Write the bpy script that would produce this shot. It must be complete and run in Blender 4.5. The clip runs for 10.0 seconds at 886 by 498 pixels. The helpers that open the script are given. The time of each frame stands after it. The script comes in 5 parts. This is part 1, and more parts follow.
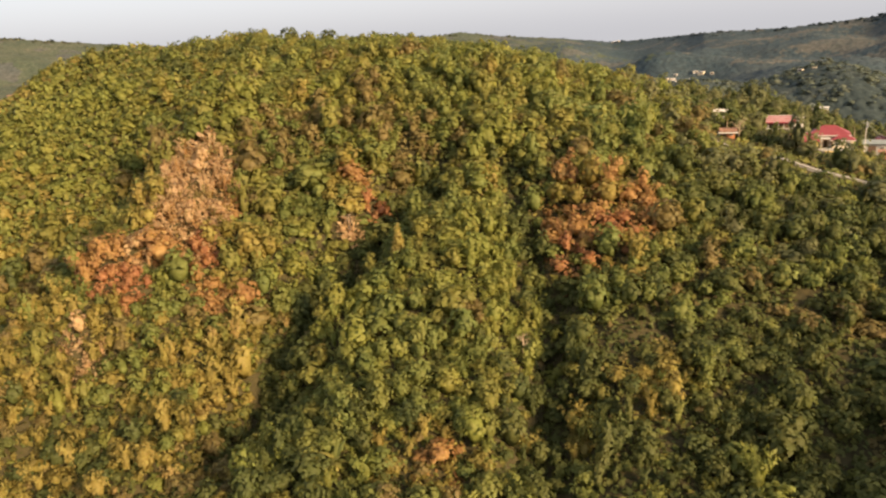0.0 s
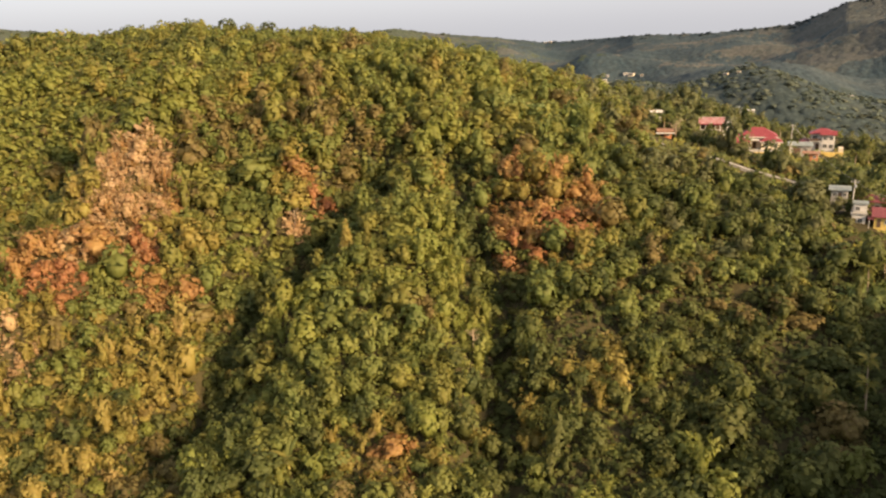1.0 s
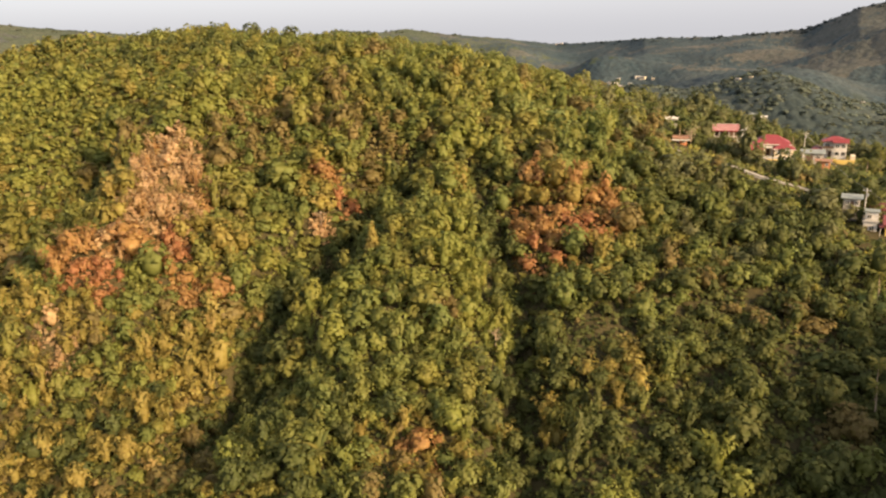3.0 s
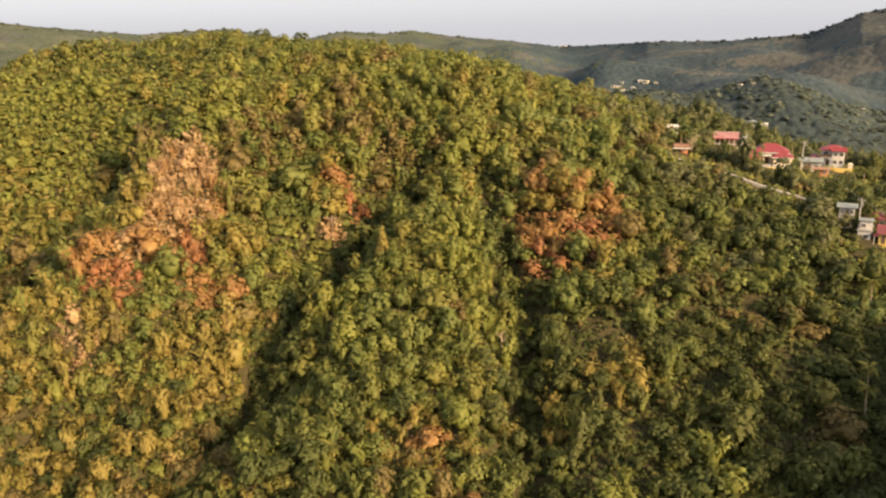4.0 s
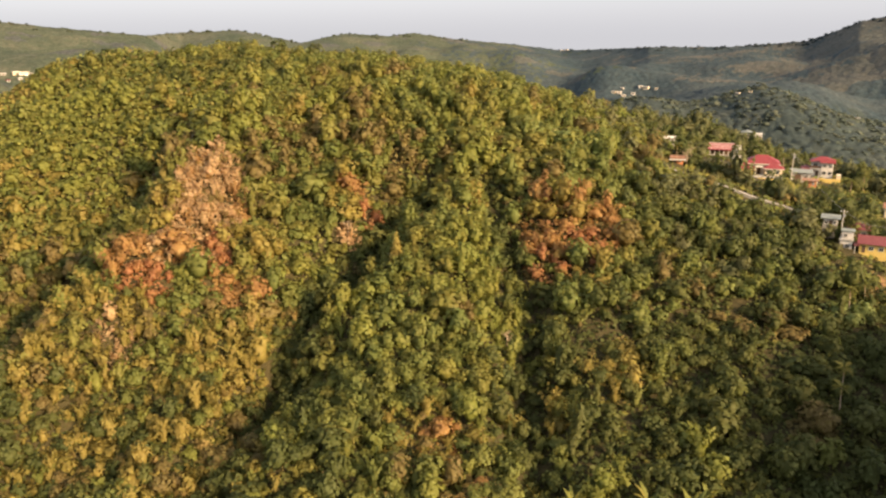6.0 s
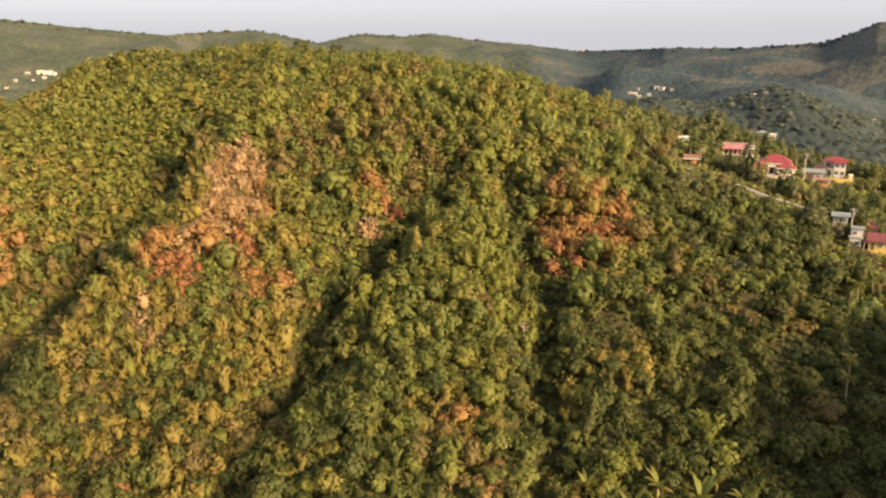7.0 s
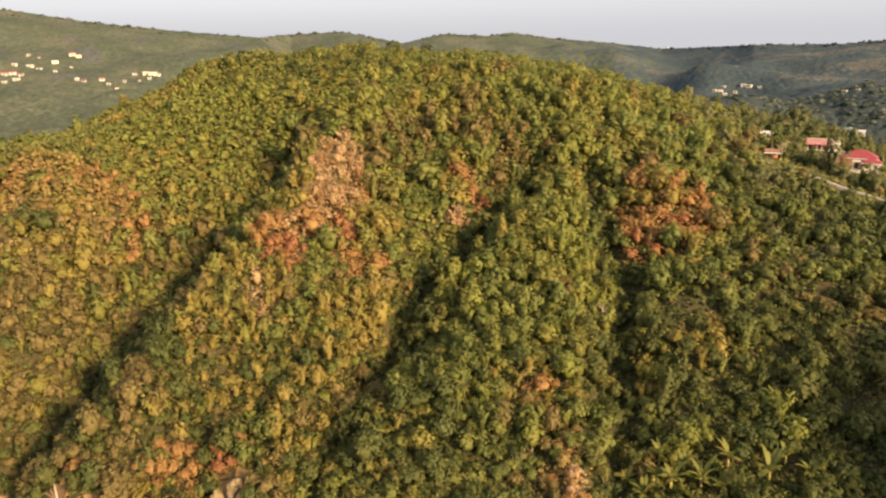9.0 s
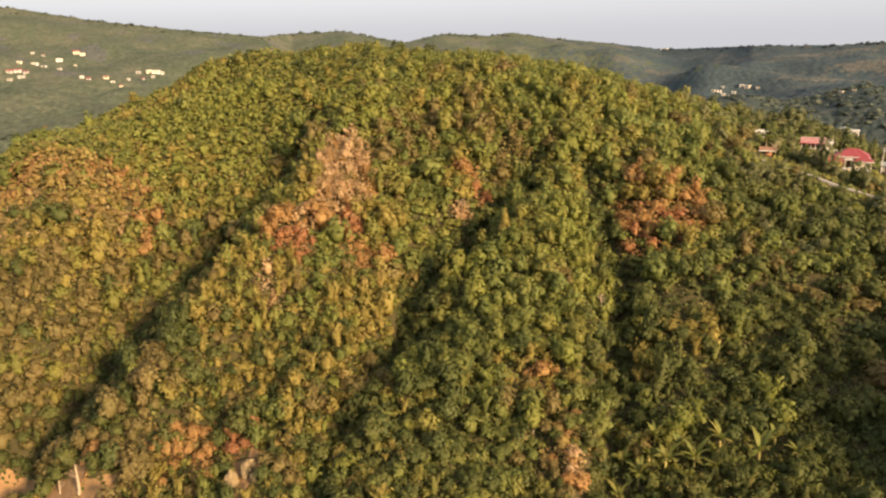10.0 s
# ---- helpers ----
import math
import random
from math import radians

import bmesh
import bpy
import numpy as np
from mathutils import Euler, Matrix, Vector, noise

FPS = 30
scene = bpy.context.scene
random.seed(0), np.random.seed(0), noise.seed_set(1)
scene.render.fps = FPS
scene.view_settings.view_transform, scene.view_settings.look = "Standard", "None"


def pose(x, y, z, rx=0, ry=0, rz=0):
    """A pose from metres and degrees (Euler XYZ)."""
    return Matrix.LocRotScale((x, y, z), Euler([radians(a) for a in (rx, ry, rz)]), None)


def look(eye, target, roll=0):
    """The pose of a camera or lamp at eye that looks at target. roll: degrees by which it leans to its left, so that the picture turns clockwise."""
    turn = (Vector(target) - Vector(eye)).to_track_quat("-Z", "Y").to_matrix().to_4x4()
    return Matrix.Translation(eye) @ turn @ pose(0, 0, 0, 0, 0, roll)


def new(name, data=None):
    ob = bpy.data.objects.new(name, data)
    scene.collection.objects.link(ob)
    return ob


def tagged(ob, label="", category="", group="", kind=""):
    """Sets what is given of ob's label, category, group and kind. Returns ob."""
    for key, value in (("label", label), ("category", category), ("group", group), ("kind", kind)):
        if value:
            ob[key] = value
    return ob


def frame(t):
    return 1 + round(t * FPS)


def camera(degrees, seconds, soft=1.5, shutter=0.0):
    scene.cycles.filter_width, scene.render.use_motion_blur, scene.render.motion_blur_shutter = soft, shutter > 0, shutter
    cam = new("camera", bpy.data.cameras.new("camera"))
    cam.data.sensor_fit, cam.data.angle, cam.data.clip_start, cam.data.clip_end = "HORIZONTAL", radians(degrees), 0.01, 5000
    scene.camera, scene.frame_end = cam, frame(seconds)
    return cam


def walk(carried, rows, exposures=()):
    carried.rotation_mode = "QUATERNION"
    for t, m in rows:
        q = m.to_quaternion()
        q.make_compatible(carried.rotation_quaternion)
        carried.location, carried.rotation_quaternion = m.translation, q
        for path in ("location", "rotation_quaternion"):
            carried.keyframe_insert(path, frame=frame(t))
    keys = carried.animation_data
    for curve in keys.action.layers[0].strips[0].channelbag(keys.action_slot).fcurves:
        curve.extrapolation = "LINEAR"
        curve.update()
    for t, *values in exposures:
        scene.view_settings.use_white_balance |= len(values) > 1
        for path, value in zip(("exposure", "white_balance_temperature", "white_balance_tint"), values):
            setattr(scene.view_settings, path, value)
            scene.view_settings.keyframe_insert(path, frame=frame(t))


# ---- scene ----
cam = camera(61.7, 10.0, soft=2.28)
METRES, EYE, TILT, LEAN, TURN = 70.0, 100.0, -15.5, 3.2, 0.0
ROWS = [
    (0.0, 0.0, 0.0, 0.0, 0.0, 0.0, -0.0),
    (0.1, -0.0052, -0.0005, -0.0004, -0.03, 0.0, 0.0),
    (0.2, -0.0104, -0.0009, -0.0009, -0.55, -0.02, 0.0),
    (0.3, -0.0155, -0.0014, -0.0013, -2.75, -0.11, -0.01),
    (0.4, -0.0207, -0.0018, -0.0018, -4.6, -0.19, -0.02),
    (0.5, -0.0259, -0.0023, -0.0022, -5.2, -0.21, -0.02),
    (1.0, -0.0575, -0.0027, -0.0038, -5.2, -0.22, -0.06),
    (1.5, -0.0799, -0.0053, -0.0069, -5.18, -0.19, -0.13),
    (2.0, -0.0939, -0.0207, -0.0076, -5.0, -0.23, -0.21),
    (2.5, -0.1084, -0.0495, -0.0026, -4.81, -0.25, -0.48),
    (4.0, -0.1557, -0.1809, 0.021, -4.54, -0.23, -1.22),
    (4.5, -0.1715, -0.2315, 0.0285, -4.54, -0.22, -1.4),
    (5.0, -0.186, -0.2796, 0.0359, -4.55, -0.22, -1.54),
    (6.5, -0.2276, -0.4347, 0.0279, -4.4, -0.18, -2.02),
    (7.0, -0.2424, -0.4868, 0.0117, -3.5, -0.21, -2.19),
    (7.5, -0.2545, -0.5416, -0.0033, -1.67, -0.31, -2.37),
    (8.0, -0.2662, -0.5995, -0.0197, -0.04, -0.39, -2.61),
    (8.5, -0.2773, -0.6593, -0.0364, 1.58, -0.47, -2.89),
    (9.0, -0.2842, -0.7209, -0.0533, 2.45, -0.53, -3.18),
    (9.5, -0.2944, -0.7838, -0.0716, 2.42, -0.54, -3.42),
    (10.0, -0.3014, -0.8419, -0.0864, 2.39, -0.55, -3.4),
]
walk(cam, [(t, pose(0, 0, EYE, TILT, LEAN, TURN) @ pose(METRES * x, METRES * y, METRES * z, 90 + pitch, roll, yaw)) for t, x, y, z, yaw, pitch, roll in ROWS], [(0, 1.87), (2.5, 1.95), (7, 1.99), (10, 1.97)])

# ---- light ----
SUN_AZ, SUN_EL = radians(137), radians(22.5)          # azimuth from +y towards +x
sun_way = Vector((math.sin(SUN_AZ) * math.cos(SUN_EL), math.cos(SUN_AZ) * math.cos(SUN_EL), math.sin(SUN_EL)))
world = bpy.data.worlds.new("sky")
scene.world = world
world.use_nodes = True
wn = world.node_tree
sky = wn.nodes.new("ShaderNodeTexSky")
sky.sky_type, sky.sun_disc = "NISHITA", False
sky.sun_elevation, sky.sun_rotation = SUN_EL, SUN_AZ
sky.air_density, sky.dust_density, sky.ozone_density, sky.altitude = 1.0, 4.0, 1.0, 200
wn.nodes["Background"].inputs["Strength"].default_value = 0.125
pale = wn.nodes.new("ShaderNodeHueSaturation")
pale.inputs["Saturation"].default_value = 0.45
wn.links.new(sky.outputs[0], pale.inputs["Color"])
haze = wn.nodes.new("ShaderNodeMix")                # thin even haze in front of the clear sky
haze.data_type = "RGBA"
haze.inputs[0].default_value = 0.8
haze.inputs[7].default_value = (1.53, 1.51, 1.59, 1)
wn.links.new(pale.outputs[0], haze.inputs[6])
wn.links.new(haze.outputs[2], wn.nodes["Background"].inputs["Color"])
sun = new("sun", bpy.data.lights.new("sun", "SUN"))
sun.data.energy, sun.data.angle, sun.data.color = 3.5, radians(8.0), (1.0, 0.70, 0.39)
sun.matrix_world = look((0, 0, 300), Vector((0, 0, 300)) - sun_way)


# ---- materials ----
def nodes_of(name):
    m = bpy.data.materials.new(name)
    m.use_nodes = True
    return m, m.node_tree.nodes, m.node_tree.links, m.node_tree.nodes["Principled BSDF"]


def math_node(n, l, op, a, b, clamp=False):
    k = n.new("ShaderNodeMath")
    k.operation, k.use_clamp = op, clamp
    for i, v in enumerate((a, b)):
        if isinstance(v, (int, float)):
            k.inputs[i].default_value = v
        else:
            l.new(v, k.inputs[i])
    return k.outputs[0]


def ramp(n, l, fac, *stops):
    k = n.new("ShaderNodeValToRGB")
    l.new(fac, k.inputs[0])
    e = k.color_ramp.elements
    while len(e) < len(stops):
        e.new(0.5)
    for q, (p, c) in zip(e, stops):
        q.position, q.color = p, (*c, 1)
    return k.outputs[0]


def hsv(n, l, col, val, sat=1.0, hue=0.5):
    k = n.new("ShaderNodeHueSaturation")
    l.new(col, k.inputs["Color"])
    for key, v in (("Value", val), ("Saturation", sat), ("Hue", hue)):
        if isinstance(v, (int, float)):
            k.inputs[key].default_value = v
        else:
            l.new(v, k.inputs[key])
    return k.outputs[0]


def grain(n, l, scale, detail=4.0, rough=0.6, space="Object"):
    tc, k = n.new("ShaderNodeTexCoord"), n.new("ShaderNodeTexNoise")
    if space == "World":
        g = n.new("ShaderNodeNewGeometry")
        l.new(g.outputs["Position"], k.inputs["Vector"])
    else:
        l.new(tc.outputs[space], k.inputs["Vector"])
    k.inputs["Scale"].default_value, k.inputs["Detail"].default_value, k.inputs["Roughness"].default_value = scale, detail, rough
    return k.outputs[0]


def bump(n, l, b, fac, strength=0.4, dist=0.05):
    k = n.new("ShaderNodeBump")
    k.inputs["Strength"].default_value, k.inputs["Distance"].default_value = strength, dist
    l.new(fac, k.inputs["Height"])
    l.new(k.outputs[0], b.inputs["Normal"])


def leaf_mat(name, a, b, c, thin=0.42, spread=0.17):
    """Foliage: three tones by tree, finer change from leaf clump to leaf clump, patches by noise."""
    m, n, l, p = nodes_of(name)
    at, ob, geo = n.new("ShaderNodeAttribute"), n.new("ShaderNodeObjectInfo"), n.new("ShaderNodeNewGeometry")
    at.attribute_name = "tone"
    tree = math_node(n, l, "FRACT", math_node(n, l, "ADD", at.outputs["Fac"], ob.outputs["Random"]), 0.0)
    leaf = geo.outputs["Random Per Island"]
    mix = math_node(n, l, "ADD", math_node(n, l, "MULTIPLY", tree, 0.84), math_node(n, l, "MULTIPLY", leaf, 0.16))
    col = ramp(n, l, mix, (0.08, a), (0.5, b), (0.92, c))
    patch = grain(n, l, 0.35, 3.0, 0.6, "World")
    fine = grain(n, l, 2.2, 2.0, 0.6, "World")
    val = math_node(n, l, "ADD", math_node(n, l, "MULTIPLY", leaf, spread), math_node(n, l, "ADD", math_node(n, l, "MULTIPLY", patch, 0.5), 1.07 - spread / 2 - 0.25 - 0.24))
    val = math_node(n, l, "ADD", val, math_node(n, l, "MULTIPLY", fine, 0.48))
    hue = math_node(n, l, "ADD", math_node(n, l, "MULTIPLY", leaf, 0.02), 0.49)
    col = hsv(n, l, col, val, 1.0, hue)
    l.new(col, p.inputs["Base Color"])
    p.inputs["Roughness"].default_value, p.inputs["Specular IOR Level"].default_value = 0.65, 0.24
    bump(n, l, p, fine, 0.3, 0.25)
    tr, mx = n.new("ShaderNodeBsdfTranslucent"), n.new("ShaderNodeMixShader")
    l.new(hsv(n, l, col, 1.9), tr.inputs["Color"])
    mx.inputs[0].default_value = thin
    l.new(p.outputs[0], mx.inputs[1])
    l.new(tr.outputs[0], mx.inputs[2])
    l.new(mx.outputs[0], n["Material Output"].inputs["Surface"])
    return m


def plain_mat(name, a, b, scale=2.0, rough=0.8, relief=0.3, dist=0.03, fine=14.0, space="Object"):
    """Two tones by broad stains and fine grain, with a fine relief."""
    m, n, l, p = nodes_of(name)
    broad, small = grain(n, l, scale, 4.0, 0.6, space), grain(n, l, scale * fine, 3.0, 0.6, space)
    f = math_node(n, l, "ADD", math_node(n, l, "MULTIPLY", broad, 0.7), math_node(n, l, "MULTIPLY", small, 0.3))
    l.new(ramp(n, l, f, (0.3, a), (0.7, b)), p.inputs["Base Color"])
    p.inputs["Roughness"].default_value, p.inputs["Specular IOR Level"].default_value = rough, 0.25
    bump(n, l, p, small, relief, dist)
    return m


OLIVE = leaf_mat("leaf_olive", (0.133, 0.134, 0.034), (0.153, 0.146, 0.036), (0.175, 0.158, 0.040))
GREEN = leaf_mat("leaf_green", (0.108, 0.128, 0.035), (0.129, 0.141, 0.037), (0.150, 0.154, 0.041))
BRIGHT = leaf_mat("leaf_bright", (0.140, 0.154, 0.036), (0.162, 0.168, 0.039), (0.188, 0.180, 0.044))
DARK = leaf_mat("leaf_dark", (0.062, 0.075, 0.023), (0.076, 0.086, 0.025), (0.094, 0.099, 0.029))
GOLD = leaf_mat("leaf_gold", (0.168, 0.142, 0.036), (0.196, 0.160, 0.042), (0.228, 0.183, 0.052))
ORANGE = leaf_mat("leaf_orange", (0.232, 0.136, 0.052), (0.260, 0.156, 0.060), (0.286, 0.178, 0.072))
RUST = leaf_mat("leaf_rust", (0.230, 0.112, 0.052), (0.256, 0.128, 0.057), (0.276, 0.146, 0.066))
PALE = leaf_mat("leaf_pale", (0.298, 0.200, 0.104), (0.330, 0.230, 0.124), (0.358, 0.258, 0.146))
DRY = leaf_mat("leaf_dry_brown", (0.124, 0.101, 0.037), (0.144, 0.114, 0.041), (0.166, 0.128, 0.048))
VINE = leaf_mat("leaf_vine_pale", (0.150, 0.185, 0.058), (0.174, 0.203, 0.067), (0.198, 0.216, 0.078))
TAN = leaf_mat("leaf_tan", (0.198, 0.148, 0.050), (0.232, 0.172, 0.058), (0.266, 0.198, 0.072))
# Dull green with haze put into the colour, for trees round the houses.
HAZED = leaf_mat("leaf_hazed_green", (0.088, 0.095, 0.040), (0.104, 0.107, 0.045), (0.122, 0.120, 0.051))
LEAVES = [OLIVE, GREEN, BRIGHT, DARK, GOLD, ORANGE, RUST, PALE, DRY, VINE, TAN, HAZED]
# Valley and ridge woods: haze is mixed into these base colours, greyer and bluer.
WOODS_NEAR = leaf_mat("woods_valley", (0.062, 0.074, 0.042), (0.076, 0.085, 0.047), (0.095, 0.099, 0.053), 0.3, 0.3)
WOODS_MID = leaf_mat("woods_valley_haze_grey", (0.066, 0.081, 0.062), (0.074, 0.088, 0.066), (0.084, 0.095, 0.070), 0.3, 0.12)
WOODS_FAR = leaf_mat("woods_valley_haze_blue", (0.060, 0.076, 0.058), (0.072, 0.087, 0.064), (0.090, 0.100, 0.072), 0.3, 0.15)
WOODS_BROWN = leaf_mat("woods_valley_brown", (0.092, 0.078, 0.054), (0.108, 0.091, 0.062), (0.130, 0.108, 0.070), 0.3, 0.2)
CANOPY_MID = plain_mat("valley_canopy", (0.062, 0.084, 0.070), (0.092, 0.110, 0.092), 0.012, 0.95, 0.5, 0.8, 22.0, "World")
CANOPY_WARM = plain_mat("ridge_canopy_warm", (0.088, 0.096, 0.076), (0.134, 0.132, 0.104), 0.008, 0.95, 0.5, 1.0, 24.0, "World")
CANOPY_BLUE = plain_mat("ridge_canopy_haze_blue", (0.062, 0.084, 0.102), (0.102, 0.116, 0.124), 0.008, 0.95, 0.5, 1.0, 24.0, "World")


def canopy_mat(name, a, b, c):
    """Distant closed woodland: tone by crown, broad stands of differing colour, leafy grain."""
    m, n, l, p = nodes_of(name)
    at = n.new("ShaderNodeAttribute")
    at.attribute_name = "tone"
    broad = grain(n, l, 0.011, 3.0, 0.6, "World")
    small = grain(n, l, 0.22, 4.0, 0.7, "World")
    f = math_node(n, l, "ADD", math_node(n, l, "MULTIPLY", at.outputs["Fac"], 0.35), math_node(n, l, "ADD", math_node(n, l, "MULTIPLY", broad, 1.5), -0.42))
    col = ramp(n, l, f, (0.1, a), (0.5, b), (0.9, c))
    l.new(hsv(n, l, col, math_node(n, l, "ADD", math_node(n, l, "MULTIPLY", small, 1.9), 0.0)), p.inputs["Base Color"])
    p.inputs["Roughness"].default_value, p.inputs["Specular IOR Level"].default_value = 0.95, 0.1
    bump(n, l, p, small, 0.8, 1.2)
    return m


# Far woods with distance haze painted into their colours.
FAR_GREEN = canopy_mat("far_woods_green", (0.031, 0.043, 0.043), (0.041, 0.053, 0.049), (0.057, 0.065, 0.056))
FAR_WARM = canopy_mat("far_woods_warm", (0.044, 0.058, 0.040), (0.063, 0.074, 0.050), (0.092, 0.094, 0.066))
FAR_BLUE = canopy_mat("far_woods_haze_blue", (0.028, 0.044, 0.053), (0.039, 0.054, 0.060), (0.054, 0.066, 0.068))
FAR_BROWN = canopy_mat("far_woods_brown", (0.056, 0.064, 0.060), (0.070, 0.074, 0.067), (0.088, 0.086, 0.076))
BARK = plain_mat("bark", (0.10, 0.075, 0.05), (0.20, 0.16, 0.12), 3.0, 0.9)
FROND = leaf_mat("palm_frond", (0.085, 0.095, 0.022), (0.11, 0.112, 0.026), (0.135, 0.125, 0.032))
BARK_PALE = plain_mat("bark_pale", (0.22, 0.165, 0.11), (0.36, 0.28, 0.20), 3.0, 0.9)
CULM = plain_mat("bamboo_culm", (0.24, 0.20, 0.06), (0.34, 0.28, 0.10), 3.0, 0.6)
FLOOR = plain_mat("forest_floor", (0.024, 0.021, 0.009), (0.066, 0.054, 0.021), 0.5, 0.95, 0.9, 0.25, 9.0, "World")
SOIL = plain_mat("bare_soil", (0.15, 0.087, 0.036), (0.26, 0.158, 0.078), 0.5, 0.95, 0.6, 0.2, 9.0, "World")
CONCRETE = plain_mat("road_concrete", (0.20, 0.185, 0.165), (0.30, 0.28, 0.25), 0.6, 0.85)
WHITE = plain_mat("white_paint", (0.44, 0.41, 0.37), (0.58, 0.55, 0.50), 0.8, 0.7)
CREAM = plain_mat("cream_paint", (0.48, 0.40, 0.28), (0.60, 0.52, 0.38), 0.8, 0.7)
YELLOW = plain_mat("yellow_paint", (0.52, 0.37, 0.10), (0.62, 0.46, 0.15), 0.8, 0.7)
ROOF_RED = plain_mat("red_roof_sheet", (0.165, 0.030, 0.036), (0.235, 0.050, 0.054), 0.8, 0.55)
ROOF_DULL = plain_mat("faded_red_roof", (0.125, 0.036, 0.040), (0.19, 0.060, 0.062), 0.8, 0.55)
ROOF_GREY = plain_mat("grey_roof_sheet", (0.15, 0.17, 0.16), (0.24, 0.26, 0.245), 0.8, 0.45)
ROOF_BROWN = plain_mat("rusty_roof_sheet", (0.19, 0.10, 0.065), (0.30, 0.17, 0.11), 0.8, 0.6)
GREY_WALL = plain_mat("grey_block_wall", (0.24, 0.23, 0.21), (0.36, 0.34, 0.31), 0.8, 0.9)
ORANGE_WALL = plain_mat("orange_wall", (0.34, 0.13, 0.06), (0.44, 0.19, 0.09), 0.8, 0.8)
TIMBER = plain_mat("dark_timber", (0.07, 0.045, 0.03), (0.14, 0.09, 0.06), 1.5, 0.8)
POLE = plain_mat("pole_concrete", (0.34, 0.32, 0.29), (0.48, 0.45, 0.41), 1.5, 0.85)
METAL = plain_mat("grey_metal", (0.20, 0.21, 0.22), (0.30, 0.31, 0.32), 2.0, 0.5)
ROCK = plain_mat("pale_rock", (0.13, 0.096, 0.050), (0.24, 0.18, 0.10), 0.7, 0.95, 0.7, 0.2)
gm, _, _, gp = nodes_of("window_glass")
gp.inputs["Base Color"].default_value = (0.03, 0.035, 0.04, 1)
gp.inputs["Roughness"].default_value = 0.12
gp.inputs["Specular IOR Level"].default_value = 0.6
GLASS = gm


# ---- the lie of the land ----
# Broad swells on a plan grid, then spurs and gullies along lines.
SWELL_X, SWELL_Y, SWELL_BASE = (-240, -160, -80, 0, 80, 160, 240), (20, 85, 150, 215, 280, 345, 410), -38.2
SWELLS = (
    (-13.5, 3.5, 8.3, -15.9, 16.0, 5.9, 10.0),
    (16.0, -29.2, 15.9, 4.7, 20.5, 1.7, 21.7),
    (34.4, -13.4, 41.8, 2.7, 16.3, 28.9, 8.5),
    (19.3, 13.5, -0.7, 30.8, 31.2, 13.8, 15.8),
    (33.0, 37.5, 45.3, 38.6, 22.2, 14.5, 37.5),
    (32.6, 20.1, 32.3, 17.7, 37.5, 9.4, 19.5),
    (29.1, 27.3, 49.5, 42.2, 28.9, 15.6, 18.1),
)
GULLY_MID = ((-6, 213), (-25.5, 193), (-42, 174), (-46, 152))
GULLY_LOW = ((-46, 152), (-52, 136), (-62, 118), (-64, 90))
GULLY_WEST = ((-84, 262), (-96, 238), (-105, 222), (-117, 206), (-127, 187), (-139, 173), (-146, 158), (-164, 132))
GULLY_EAST = ((14, 215), (21, 188), (21, 164), (18, 139), (15, 117), (12, 90))
SPUR_WEST = ((-74, 236), (-82, 204), (-94, 182), (-112, 150), (-124, 126))
SPUR_MID = ((6, 210), (-6, 187), (-10, 165), (-10, 138))
SPUR_EAST = ((44, 208), (42, 180), (40, 150), (30, 125))
SPUR_FAR_WEST = ((-215, 250), (-190, 222), (-178, 190))
SHOULDER, SHOULDER_FALL = ((-156, 312), (-132, 318)), ((-205, 262), (-200, 290))
CREST = ((-150, 305), (-60, 322), (25, 330))
# Added spur outside the view, there only to shade the lower right slope.
SHADE_SPUR_SOUTH = ((112, 62), (146, 92))
BENCH_BACK = ((150, 335), (185, 375), (240, 420))
BENCH_LANE, BENCH_HOUSES = ((106, 212), (118, 184), (126, 172)), ((120, 262), (140, 258), (168, 272))
LINES = ((GULLY_MID, 8.2, -11.5), (GULLY_LOW, 6.5, -6.5), (((2, 326), (44, 322)), 18, 2.2), (((-102, 327), (-82, 329)), 9, 3.3), (SHOULDER, 12, 9.0), (SHOULDER_FALL, 16, -6.0), (GULLY_WEST, 5.2, -7.5), (GULLY_EAST, 5, -6.0), (((5, 170), (6, 140), (4, 116), (1, 96)), 5, 3.0), (SPUR_WEST, 14, 18.3),
         (SPUR_MID, 9, 3.8), (SPUR_EAST, 9, 2.8), (SPUR_FAR_WEST, 16, 17.0), (BENCH_LANE, 11, 1.8), (BENCH_HOUSES, 13, 2.2), (CREST, 26, -1.8), (BENCH_BACK, 30, 13.0), (SHADE_SPUR_SOUTH, 18, 49.0))
# Distant hills round about: bearing in degrees, distance and height of the crest, height of the valley before it.
HILLS = ((-180, 1500, 90, 0), (-90, 1500, 190, 20), (-60, 1500, 190, 40), (-45, 1500, 184, 46), (-33, 1500, 165, 52), (-28.7, 1450, 144, 52), (-22.7, 1400, 126, 52),
         (-17.4, 1350, 114, 52), (-15, 1600, 120, 50), (-11, 1600, 124, 50), (-6.7, 1600, 99, 48), (-3.4, 1700, 118, 46), (-0.4, 1700, 112, 45), (1.6, 1750, 119, 44), (4.1, 1750, 107, 42),
         (9, 1800, 92, 41), (12.5, 1860, 77, 40), (18.7, 1500, 89, 38), (24, 1450, 90, 36), (29, 1400, 100, 36), (32, 1350, 129, 36), (35, 1350, 143, 36),
         (42, 1350, 190, 34), (55, 1400, 200, 30), (90, 1500, 140, 10), (180, 1500, 90, 0))


def smooth(t):
    t = np.clip(t, 0, 1)
    return t * t * (3 - 2 * t)


